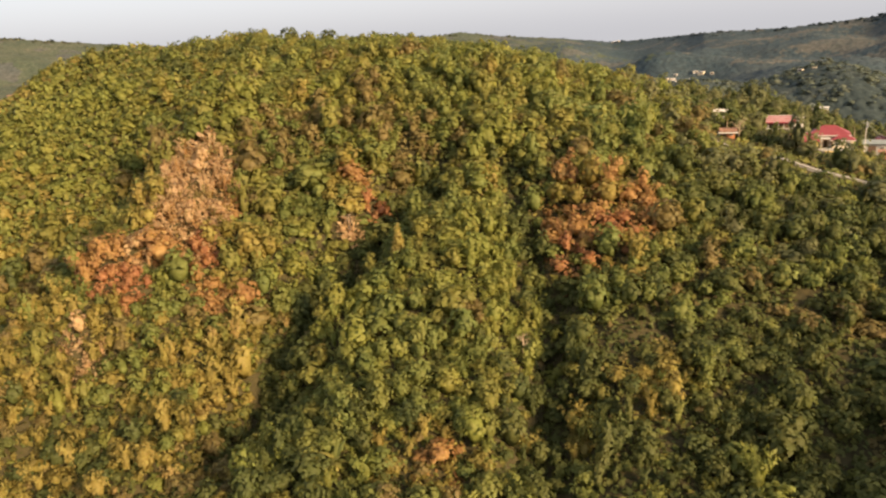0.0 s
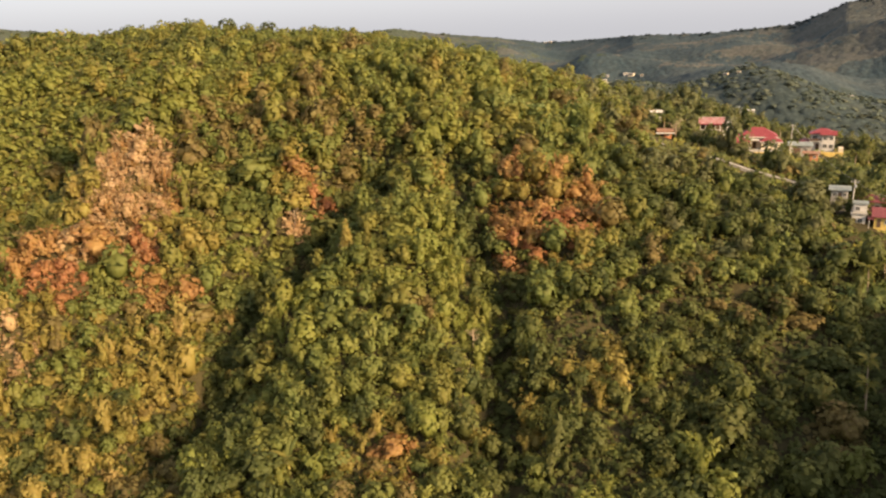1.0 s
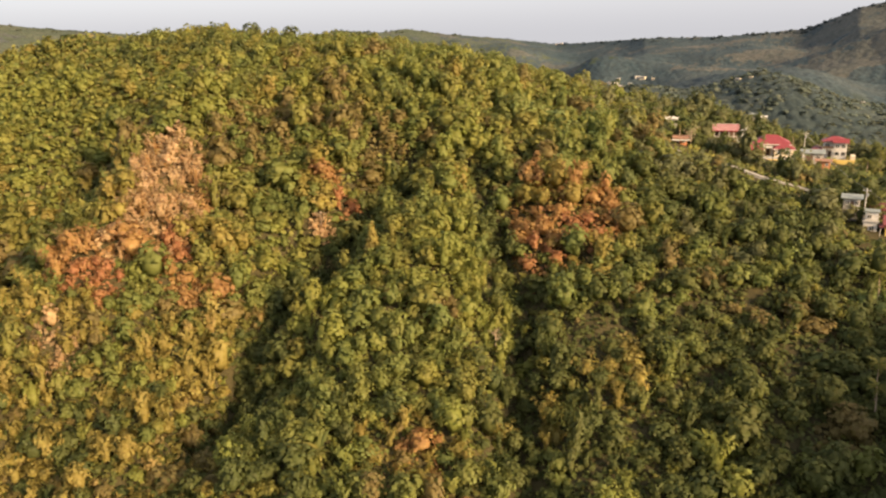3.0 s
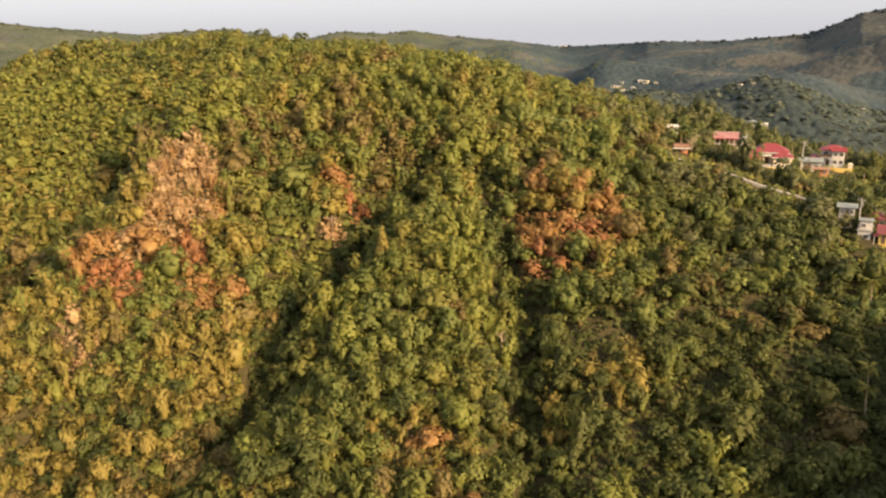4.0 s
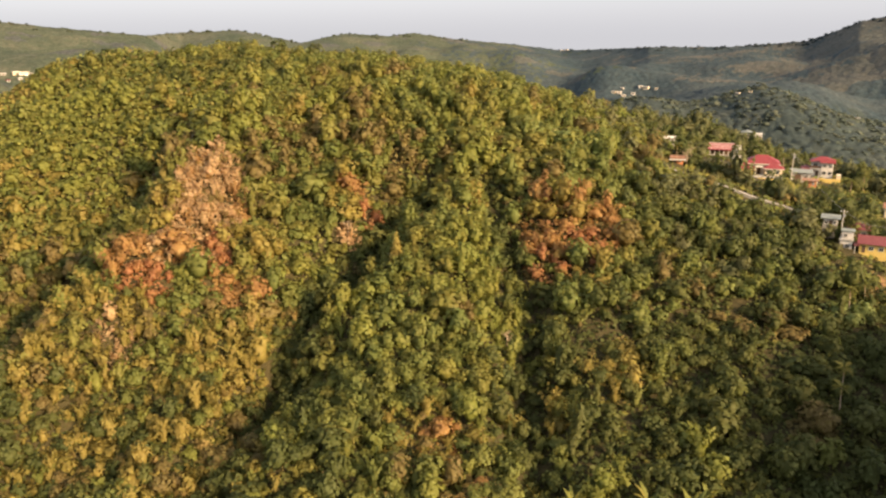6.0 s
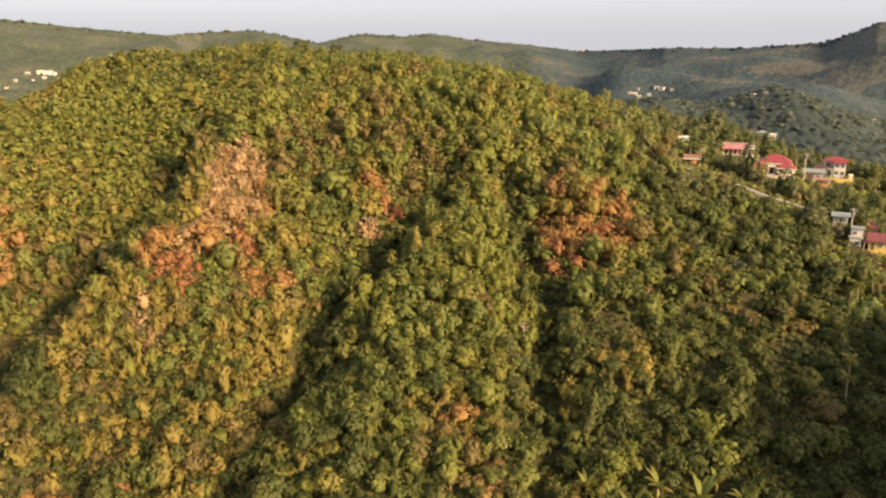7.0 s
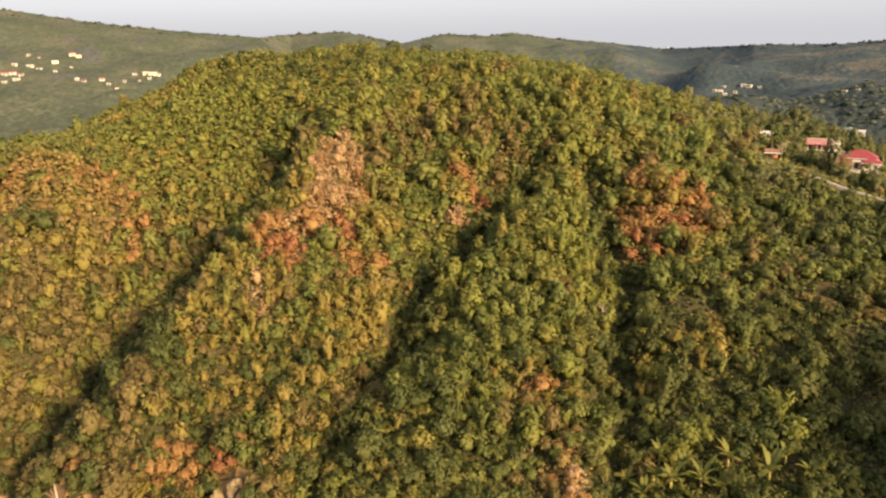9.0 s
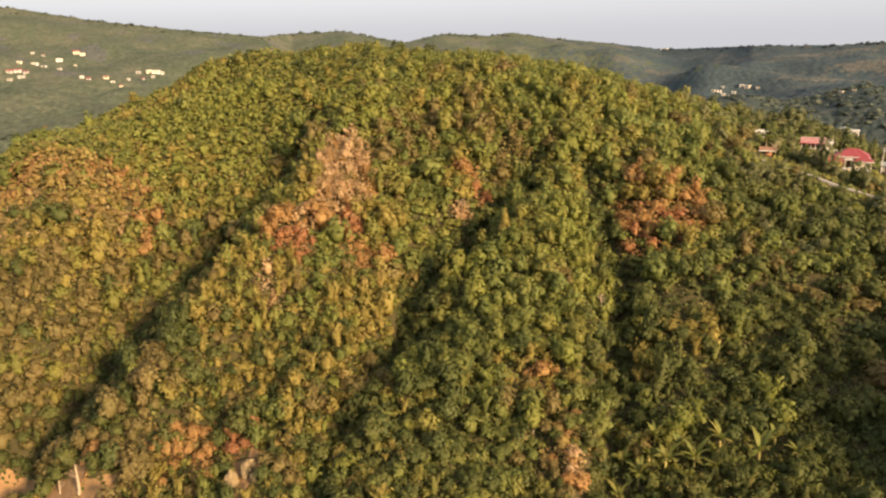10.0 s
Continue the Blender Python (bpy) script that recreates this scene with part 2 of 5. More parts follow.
def line_dist2(x, y, line):
    d = np.full(np.shape(x), 1e9)
    for (a, b), (c, e) in zip(line, line[1:]):
        u = np.clip(((x - a) * (c - a) + (y - b) * (e - b)) / ((c - a) ** 2 + (e - b) ** 2), 0, 1)
        d = np.minimum(d, (x - a - u * (c - a)) ** 2 + (y - b - u * (e - b)) ** 2)
    return d


def waves(x, y, scale, seed, octaves=3):
    """Cheap smooth noise, about -1 to 1: sums of turned sine waves."""
    r = np.random.RandomState(seed)
    out = np.zeros(np.shape(x))
    for o in range(octaves):
        for _ in range(5):
            a, ph = r.uniform(0, 6.28, 2)
            k = 6.28 / scale * (1.9 ** o) * r.uniform(0.7, 1.3)
            out += np.sin((x * math.cos(a) + y * math.sin(a)) * k + ph) * 0.55 ** o / 2.6
    return out


def land(x, y):
    x, y = np.asarray(x, float), np.asarray(y, float)
    near = np.full(x.shape, SWELL_BASE)
    for b, row in zip(SWELL_Y, SWELLS):
        for a, w in zip(SWELL_X, row):
            near += w * np.exp(-((x - a) ** 2 / (2 * 66.0 ** 2) + (y - b) ** 2 / (2 * 55.0 ** 2)))
    wx, wy = x + 2.6 * waves(x, y, 26, 61, 2), y + 2.6 * waves(x, y, 26, 62, 2)
    for line, s, h in LINES:
        near += h * np.exp(-(line_dist2(wx, wy, line) if h < 0 else line_dist2(x, y, line)) / (2 * s * s))
    near += 0.6 * waves(x, y, 22, 5, 2)
    dx, dy = x + 10, y + 30
    r, az = np.hypot(dx, dy), np.degrees(np.arctan2(dx, dy))
    t = np.array(HILLS).T
    crest_r, crest_z, valley = (np.interp(az, t[0], t[k]) for k in (1, 2, 3))
    u = np.clip((r - 500) / (crest_r - 500), 0, 1)
    folds = waves(x, y, 420, 9, 3)
    far = valley + (crest_z - valley) * u ** 2.5 + folds * 16 * np.sin(np.pi * u) + folds * 4 * (1 - u)
    far -= np.clip(r - crest_r, 0, 900) * 0.22
    rr = np.hypot((x - 0) / 1.0, (y - 200) / 1.0)
    w = 1 - smooth((rr - 250) / 160)
    return far + (near - far) * w


def height(x, y):
    return float(land(np.array([x]), np.array([y]))[0])


def mesh_from(name, verts, faces, mats, slot=None, tone=None, smooth_faces=False, normals=None):
    """A mesh from vertex and face arrays (all faces of one size, or a list of such blocks)."""
    me = bpy.data.meshes.new(name)
    blocks = faces if isinstance(faces, list) else [faces]
    blocks = [b for b in blocks if len(b)]
    loops = np.concatenate([b.ravel() for b in blocks]).astype(np.int32)
    sizes = np.concatenate([np.full(len(b), b.shape[1], np.int32) for b in blocks])
    me.vertices.add(len(verts))
    me.vertices.foreach_set("co", np.asarray(verts, np.float32).ravel())
    me.loops.add(len(loops))
    me.loops.foreach_set("vertex_index", loops)
    me.polygons.add(len(sizes))
    me.polygons.foreach_set("loop_start", np.concatenate([[0], np.cumsum(sizes)[:-1]]).astype(np.int32))
    for m in mats:
        me.materials.append(m)
    if slot is not None:
        me.polygons.foreach_set("material_index", slot.astype(np.int32))
    me.polygons.foreach_set("use_smooth", np.full(len(sizes), smooth_faces))
    if tone is not None:
        me.attributes.new("tone", "FLOAT", "FACE").data.foreach_set("value", tone.astype(np.float32))
    if normals is not None:
        me.attributes.new("custom_normal", "FLOAT_VECTOR", "POINT").data.foreach_set("vector", np.asarray(normals, np.float32).ravel())
    me.update(calc_edges=True)
    return me


def axis(lo, hi, fine_lo, fine_hi, step, grow):
    a = list(np.arange(fine_lo, fine_hi + 0.1, step))
    s = step
    while a[-1] < hi:
        s *= grow
        a.append(a[-1] + s)
    s = step
    while a[0] > lo:
        s *= grow
        a.insert(0, a[0] - s)
    return np.array(a)


gx, gy = axis(-4500, 4500, -250, 250, 4.5, 1.06), axis(-2500, 4700, 60, 420, 4.5, 1.06)
X, Y = np.meshgrid(gx, gy)
Z = land(X, Y) - 9 * smooth((np.hypot(X + 10, Y + 30) - 600) / 90)      # the sheet lies below the closed far canopy
nx, ny = len(gx), len(gy)
idx = np.arange(nx * ny).reshape(ny, nx)
quads = np.stack([idx[:-1, :-1], idx[:-1, 1:], idx[1:, 1:], idx[1:, :-1]], -1).reshape(-1, 4)
fx, fy = X.ravel()[quads].mean(1), Y.ravel()[quads].mean(1)
BARE = ((-83, 109, 6, 8), (-160, 130, 11, 8), (-139, 116, 11, 6), (-129, 109, 11, 6), (130, 158, 14, 5))


def in_bare(x, y, k=1.0):
    hit = np.zeros(np.shape(x), bool)
    for a, b, p, q in BARE:
        hit |= ((x - a) / p) ** 2 + ((y - b) / q) ** 2 < k
    return hit


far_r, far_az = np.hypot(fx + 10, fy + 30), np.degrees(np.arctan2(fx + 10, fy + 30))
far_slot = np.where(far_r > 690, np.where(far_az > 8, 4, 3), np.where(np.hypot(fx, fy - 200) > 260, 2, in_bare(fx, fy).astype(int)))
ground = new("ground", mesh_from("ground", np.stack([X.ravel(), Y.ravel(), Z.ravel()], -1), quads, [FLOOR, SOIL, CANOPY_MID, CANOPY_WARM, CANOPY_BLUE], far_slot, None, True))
tagged(ground, "wooded hillside ground with bare soil patches", "ground", kind="structure")


# ---- building helpers ----
def part(name, bm, material, parent, label=""):
    me = bpy.data.meshes.new(name)
    bm.to_mesh(me)
    bm.free()
    me.materials.append(material)
    ob = new(name, me)
    ob.parent = parent
    if label:
        tagged(ob, label)
    return ob


def thing(name, m, label, category, group="", kind=""):
    ob = new(name)
    ob.matrix_world = m
    ob.empty_display_size = 0.5
    return tagged(ob, label, category, group, kind)


def block(bm, x0, y0, z0, x1, y1, z1, bevel=0.0):
    m = Matrix.LocRotScale(((x0 + x1) / 2, (y0 + y1) / 2, (z0 + z1) / 2), None, (x1 - x0, y1 - y0, z1 - z0))
    v = bmesh.ops.create_cube(bm, size=1, matrix=m)["verts"]
    if bevel:
        e = list({e for q in v for e in q.link_edges})
        bmesh.ops.bevel(bm, geom=e, offset=bevel, segments=1, affect="EDGES")
    return bm


def boxed(*a, bevel=0.02):
    return block(bmesh.new(), *a, bevel=bevel)


def tube(bm, points, radii, sides=6):
    """A tapered tube through points."""
    rings = []
    for i, p in enumerate(points):
        p = Vector(p)
        d = (Vector(points[min(i + 1, len(points) - 1)]) - Vector(points[max(i - 1, 0)])).normalized()
        a = d.orthogonal().normalized()
        b = d.cross(a)
        rings.append([bm.verts.new(p + (a * math.cos(k * 6.2832 / sides) + b * math.sin(k * 6.2832 / sides)) * radii[i]) for k in range(sides)])
    for r, s in zip(rings, rings[1:]):
        for k in range(sides):
            bm.faces.new((r[k], r[(k + 1) % sides], s[(k + 1) % sides], s[k]))
    bm.faces.new(rings[0][::-1])
    bm.faces.new(rings[-1])
    return bm


# ---- foliage ----
RNG = np.random.RandomState(7)


def unit(v):
    return v / np.maximum(np.linalg.norm(v, axis=-1, keepdims=True), 1e-9)


def cards(c, nrm, size, r, long=1.0, wide=0.72):
    """Leaf clumps: one small bent four-cornered blade at each centre."""
    k = len(c)
    nrm = unit(nrm)
    t = unit(np.cross(nrm, unit(r.normal(size=(k, 3)))))
    b = np.cross(nrm, t)
    s = size[:, None]
    w = wide * r.uniform(0.76, 1.24, (k, 1))
    dip = nrm * s * 0.25
    v = np.stack([c - t * s * long - dip, c - b * s * w, c + t * s * long - dip, c + b * s * w], 1)
    return v.reshape(-1, 3), np.arange(4 * k).reshape(k, 4)


ICO = bmesh.new()
bmesh.ops.create_icosphere(ICO, subdivisions=1, radius=1)
ICO_V, ICO_F = np.array([v.co[:] for v in ICO.verts]), np.array([[v.index for v in f.verts] for f in ICO.faces])
ICO.free()


def crown_of(v, f, nrm, core_v, middle):
    """A crown: leaves, their soft normals, and a dense lumpy middle."""
    return v, f, nrm, core_v, ICO_F, unit(core_v - middle)


def lumps(r, rx, rz):
    """The dense inner leaf mass: a sphere pushed in and out."""
    k = r.uniform(0.80, 1.16, (len(ICO_V), 1))
    return ICO_V * k * np.array([rx, rx, rz])


def crown_lobed(r, n_lobes=9, per=18, tall=1.0, leaf=0.24, loose=0.26):
    """A crown about 1 in radius on z 0.55 to 2: uneven lobes set with leaf clumps, gaps between them."""
    cs, ns, ss, ls = [], [], [], []
    a0 = r.uniform(0, 6.28)
    for i in range(n_lobes):
        f = (i + 0.5) / n_lobes
        el = math.asin(max(-0.35, 1.0 - 1.45 * f)) + r.uniform(-0.15, 0.15)
        az = a0 + i * 2.4 + r.uniform(-0.4, 0.4)
        rad = r.uniform(0.42, 0.66)
        ctr = np.array([math.cos(el) * math.cos(az) * rad, math.cos(el) * math.sin(az) * rad, 1.15 * tall + math.sin(el) * rad * tall])
        lr = r.uniform(0.34, 0.54)
        d = unit(r.normal(size=(per, 3)) + np.array([0, 0, 0.5]) + unit(ctr - np.array([0, 0, 1.0 * tall])) * 0.7)
        cs.append(ctr + d * lr * r.uniform(0.66, 1.14, (per, 1)))
        whole = unit(cs[-1] - np.array([0, 0, 0.85 * tall]))
        ns.append(unit(0.6 * d + 0.6 * whole + np.array([0, 0, 0.3]) + 0.27 * r.normal(size=(per, 3))))
        ss.append(r.uniform(0.6, 1.2, per) * leaf)
        ls.append(np.repeat(ctr[None], per, 0))
    nrm = np.concatenate(ns)
    v, f = cards(np.concatenate(cs), nrm, np.concatenate(ss), r)
    lobe = unit(v - np.repeat(np.concatenate(ls), 4, 0))
    whole = unit((v - np.array([0, 0, 0.8 * tall])) / np.array([1, 1, tall]))
    soft = unit(0.62 * lobe + 0.5 * whole + loose * np.repeat(nrm + 0.9 * r.normal(size=nrm.shape), 4, 0))
    core_v = lumps(r, 0.58, 0.56 * tall) + np.array([0, 0, 1.05 * tall])
    return crown_of(v, f, soft, core_v, np.array([0, 0, 1.0 * tall]))


def crown_plume(r, culms=13, per=15, leaf=0.20, loose=0.45):
    """Bamboo: arching culms, hung with narrow blades."""
    cs, ns, ss = [], [], []
    for i in range(culms):
        az, lean, top = r.uniform(0, 6.28), r.uniform(0.25, 0.95), r.uniform(1.9, 3.1)
        u = np.linspace(0.26, 1.0, per) + r.uniform(-0.03, 0.03, per)
        out = lean * u ** 2.2
        z = top * (u - 0.22 * u ** 4)
        p = np.stack([np.cos(az) * (out + 0.12), np.sin(az) * (out + 0.12), z], -1)
        cs.append(p + r.normal(size=p.shape) * 0.07)
        ns.append(unit(np.stack([np.cos(az) * np.ones(per), np.sin(az) * np.ones(per), 0.5 * np.ones(per)], -1) + 0.6 * r.normal(size=(per, 3))))
        ss.append(r.uniform(0.7, 1.2, per) * leaf * (1.15 - 0.5 * u))
    nrm = np.concatenate(ns)
    v, f = cards(np.concatenate(cs), nrm, np.concatenate(ss), r, 1.4, 0.5)
    soft = unit(0.7 * unit(v * np.array([1, 1, 0.25]) + np.array([0, 0, 0.15])) + loose * np.repeat(nrm, 4, 0))
    core_v = lumps(r, 0.30, 0.80) + np.array([0, 0, 1.0])
    return crown_of(v, f, soft, core_v, np.array([0, 0, 0.8]))


def crown_cone(r, per=300, leaf=0.15):
    z = 1 - np.sqrt(r.uniform(0, 1, per))
    az = r.uniform(0, 6.28, per)
    rad = (1 - z) * 0.62 * r.uniform(0.7, 1.1, per)
    c = np.stack([np.cos(az) * rad, np.sin(az) * rad, 0.35 + z * 2.6], -1)
    n = unit(np.stack([np.cos(az), np.sin(az), 0.6 * np.ones(per)], -1) + 0.5 * r.normal(size=(per, 3)))
    v, f = cards(c, n, r.uniform(0.6, 1.2, per) * leaf, r)
    soft = unit(0.7 * unit(v * np.array([1, 1, 0]) + np.array([0, 0, 0.2])) + 0.4 * np.repeat(n, 4, 0))
    core_v = lumps(r, 0.36, 0.9) + np.array([0, 0, 1.2])
    core_v[:, :2] *= np.clip((2.6 - core_v[:, 2:3]) / 2.0, 0.1, 1)
    return crown_of(v, f, soft, core_v, np.array([0, 0, 0.9]))


def crown_sparse(r, near=True):
    """A half-bare crown: upright thin sprays with few leaves."""
    v, f, n, cv, cf, cn = crown_plume(r, 15 if near else 13, 9, 0.13 if near else 0.17, 0.16)
    k = np.array([0.95, 0.95, 0.85])
    return v * k, f, n, cv * np.array([0.5, 0.5, 0.55]), cf, cn


def seeded(k):
    return np.random.RandomState(k)


KINDS = {
    "round": [crown_lobed(seeded(20 + i), 9 + i % 4, 18, 0.8 + 0.14 * (i % 5), 0.162) for i in range(8)],
    "round_mid": [crown_lobed(seeded(20 + i), 9 + i % 3, 11, 0.8 + 0.12 * (i % 5), 0.205, 0.19) for i in range(8)],
    "round_far": [crown_lobed(seeded(20 + i), 8 + i % 3, 9, 0.85 + 0.12 * (i % 5), 0.26, 0.13) for i in range(8)],
    "tall": [crown_lobed(seeded(60 + i), 12, 14, 1.5, 0.162) for i in range(5)],
    "tall_mid": [crown_lobed(seeded(60 + i), 10, 10, 1.5, 0.205, 0.19) for i in range(5)],
    "tall_far": [crown_lobed(seeded(60 + i), 10, 8, 1.5, 0.26, 0.13) for i in range(5)],
    "low": [crown_lobed(seeded(40 + i), 9, 16, 0.62, 0.162) for i in range(5)],
    "low_mid": [crown_lobed(seeded(40 + i), 8, 11, 0.62, 0.205, 0.19) for i in range(5)],
    "low_far": [crown_lobed(seeded(40 + i), 8, 9, 0.70, 0.26, 0.13) for i in range(5)],
    "plume": [crown_plume(seeded(80 + i), 15, 14, 0.17) for i in range(6)],
    "plume_mid": [crown_plume(seeded(80 + i), 12, 10, 0.20) for i in range(6)],
    "plume_far": [crown_plume(seeded(80 + i), 9, 8, 0.23) for i in range(6)],
    "cone": [crown_cone(seeded(90 + i)) for i in range(2)],
    "bush": [crown_lobed(seeded(120 + i), 6, 9, 0.6, 0.24) for i in range(5)],
    "bush_mid": [crown_lobed(seeded(120 + i), 5, 6, 0.6, 0.28) for i in range(5)],
    "sparse": [crown_sparse(seeded(100 + i)) for i in range(4)],
    "sparse_mid": [crown_sparse(seeded(100 + i), False) for i in range(4)],
}

# Stands of one colour: centre, half axes on the plan, leaf slot, share. S_DARK in gullies and hollows puts shade into
# leaf colour.
S_OLIVE, S_GREEN, S_BRIGHT, S_DARK, S_GOLD, S_ORANGE, S_RUST, S_PALE, S_DRY, S_VINE, S_TAN, S_HAZED = range(12)
STANDS = (
    (-73, 206, 11, 18, S_PALE, 0.95), (-63, 206, 4, 5, S_ORANGE, 0.8), (-67, 190, 5, 4, S_RUST, 0.85), (-76, 189, 7, 5, S_ORANGE, 0.7), (-56, 222, 8, 8, S_DRY, 0.6), (-84, 177, 7, 5, S_RUST, 0.75), (-90, 184, 10, 7, S_ORANGE, 0.75),
    (-80, 188, 6, 6, S_PALE, 0.6), (-89, 161, 7, 6, S_PALE, 0.6), (-86, 168, 4, 8, S_GOLD, 0.8), (-60, 181, 10, 5, S_ORANGE, 0.5),
    (-186, 222, 36, 16, S_TAN, 0.85), (-168, 229, 15, 8, S_ORANGE, 0.3), (-203, 224, 18, 9, S_ORANGE, 0.3), (-165, 212, 8, 6, S_PALE, 0.3), (-195, 206, 20, 9, S_PALE, 0.18), (-149, 213, 5, 10, S_ORANGE, 0.6), (-168, 198, 28, 13, S_GOLD, 0.35), (-174, 203, 30, 13, S_TAN, 0.45), (-150, 240, 22, 12, S_GOLD, 0.4), (-175, 180, 28, 12, S_DRY, 0.4), (-190, 165, 30, 18, S_DRY, 0.45),
    (-160, 275, 34, 26, S_BRIGHT, 0.6), (-178, 295, 22, 16, S_GOLD, 0.4), (-138, 258, 30, 28, S_BRIGHT, 0.6), (-120, 285, 40, 26, S_BRIGHT, 0.4), (-112, 240, 10, 12, S_BRIGHT, 0.45),
    (-30, 213, 8, 8, S_GOLD, 0.8), (-21, 208, 4, 4, S_RUST, 0.85), (-27, 216, 4, 3, S_ORANGE, 0.8), (-29, 202, 4, 3, S_PALE, 0.8),
    (36, 186, 17, 16, S_ORANGE, 0.42), (36, 188, 18, 17, S_TAN, 0.4), (38, 196, 9, 9, S_GOLD, 0.4), (35, 181, 12, 12, S_RUST, 0.27), (50, 183, 3.5, 7, S_ORANGE, 0.8), (24.5, 168, 2.6, 3, S_RUST, 0.9), (40, 168, 6, 6, S_GOLD, 0.5),
    (39, 138, 8, 8, S_GOLD, 0.6), (-6, 124, 8, 6, S_ORANGE, 0.22), (0, 105, 6, 9, S_ORANGE, 0.22), (2, 100, 4, 5, S_PALE, 0.3), (0, 105, 7, 9, S_TAN, 0.4), (-3, 108, 9, 9, S_DRY, 0.5), (-100, 118, 14, 7, S_ORANGE, 0.45), (-131, 118, 4, 4, S_ORANGE, 0.8), (-85, 117, 5, 4, S_RUST, 0.55),
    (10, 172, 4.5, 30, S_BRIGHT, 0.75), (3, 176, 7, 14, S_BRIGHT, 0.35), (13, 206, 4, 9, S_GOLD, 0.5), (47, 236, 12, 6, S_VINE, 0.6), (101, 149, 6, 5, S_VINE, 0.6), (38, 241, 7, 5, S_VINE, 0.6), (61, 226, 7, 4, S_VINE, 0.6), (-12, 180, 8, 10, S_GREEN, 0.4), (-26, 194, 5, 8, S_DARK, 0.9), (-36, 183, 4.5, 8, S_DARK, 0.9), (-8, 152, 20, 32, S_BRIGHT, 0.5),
    (-60, 158, 9, 9, S_GOLD, 0.55), (-95, 139, 14, 9, S_GOLD, 0.25), (-80, 150, 26, 22, S_GOLD, 0.14), (-52, 170, 5, 9, S_GOLD, 0.6), (-7, 126, 12, 8, S_GOLD, 0.35), (19, 132, 7, 6, S_GOLD, 0.4), (75, 116, 8, 5, S_DRY, 0.85), (82, 145, 5, 4, S_DRY, 0.6),
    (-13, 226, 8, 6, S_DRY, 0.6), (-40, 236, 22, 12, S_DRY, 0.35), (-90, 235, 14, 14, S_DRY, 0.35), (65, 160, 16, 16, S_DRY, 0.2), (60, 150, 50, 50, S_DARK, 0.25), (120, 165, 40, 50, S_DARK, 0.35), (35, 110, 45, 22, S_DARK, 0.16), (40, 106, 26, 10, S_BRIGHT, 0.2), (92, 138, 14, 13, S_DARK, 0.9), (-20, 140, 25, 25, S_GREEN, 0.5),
)
KEEP_CLEAR = [(129, 250, 9, 5), (160, 262, 9, 8), (178, 363, 6, 5), (131, 288, 12, 8), (180, 373, 6, 4), (124, 270, 13, 9), (99, 270, 5, 5), (158, 224, 6, 5), (149, 252, 4, 3), (135, 262, 16, 9), (121, 270, 10, 7), (166, 277, 10, 8), (119, 186, 6, 5), (122, 176, 8, 6), (134, 170, 9, 7), (88, 235, 4.5, 6), (150, 262, 7, 5), (170, 346, 12, 22), (113, 259, 9, 7), (154, 247, 5, 4), (118, 251, 7, 7), (112, 243, 6, 6), (127, 246, 7, 6), (115, 236, 7, 7)]
ROAD_LINE = ((70, 242), (80, 232), (87, 227), (92, 221), (97, 213.5), (110, 204), (122, 199), (136, 198), (152, 190), (172, 176), (200, 160))


BANANAS = ((17, 102, 2.0), (20, 105, 1.7), (23.5, 103, 2.1), (27, 106, 1.8), (22, 109, 1.6), (14, 107, 1.7), (30, 102, 1.9), (37, 106, 1.7), (45, 102, 1.9), (49.5, 105, 1.7), (53, 100, 1.7), (-27, 125, 2.0), (-25, 127.5, 1.7), (12, 100, 1.7), (34, 100, 1.7))


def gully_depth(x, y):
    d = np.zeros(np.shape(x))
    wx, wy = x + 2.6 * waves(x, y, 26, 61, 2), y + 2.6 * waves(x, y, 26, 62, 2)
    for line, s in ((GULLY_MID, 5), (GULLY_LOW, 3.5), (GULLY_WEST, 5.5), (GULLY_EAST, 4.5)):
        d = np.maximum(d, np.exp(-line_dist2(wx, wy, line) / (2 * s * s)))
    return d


def crown_radius(x, y):
    return 2.06 + np.clip((y - 100) / 230, 0, 1) * 0.62


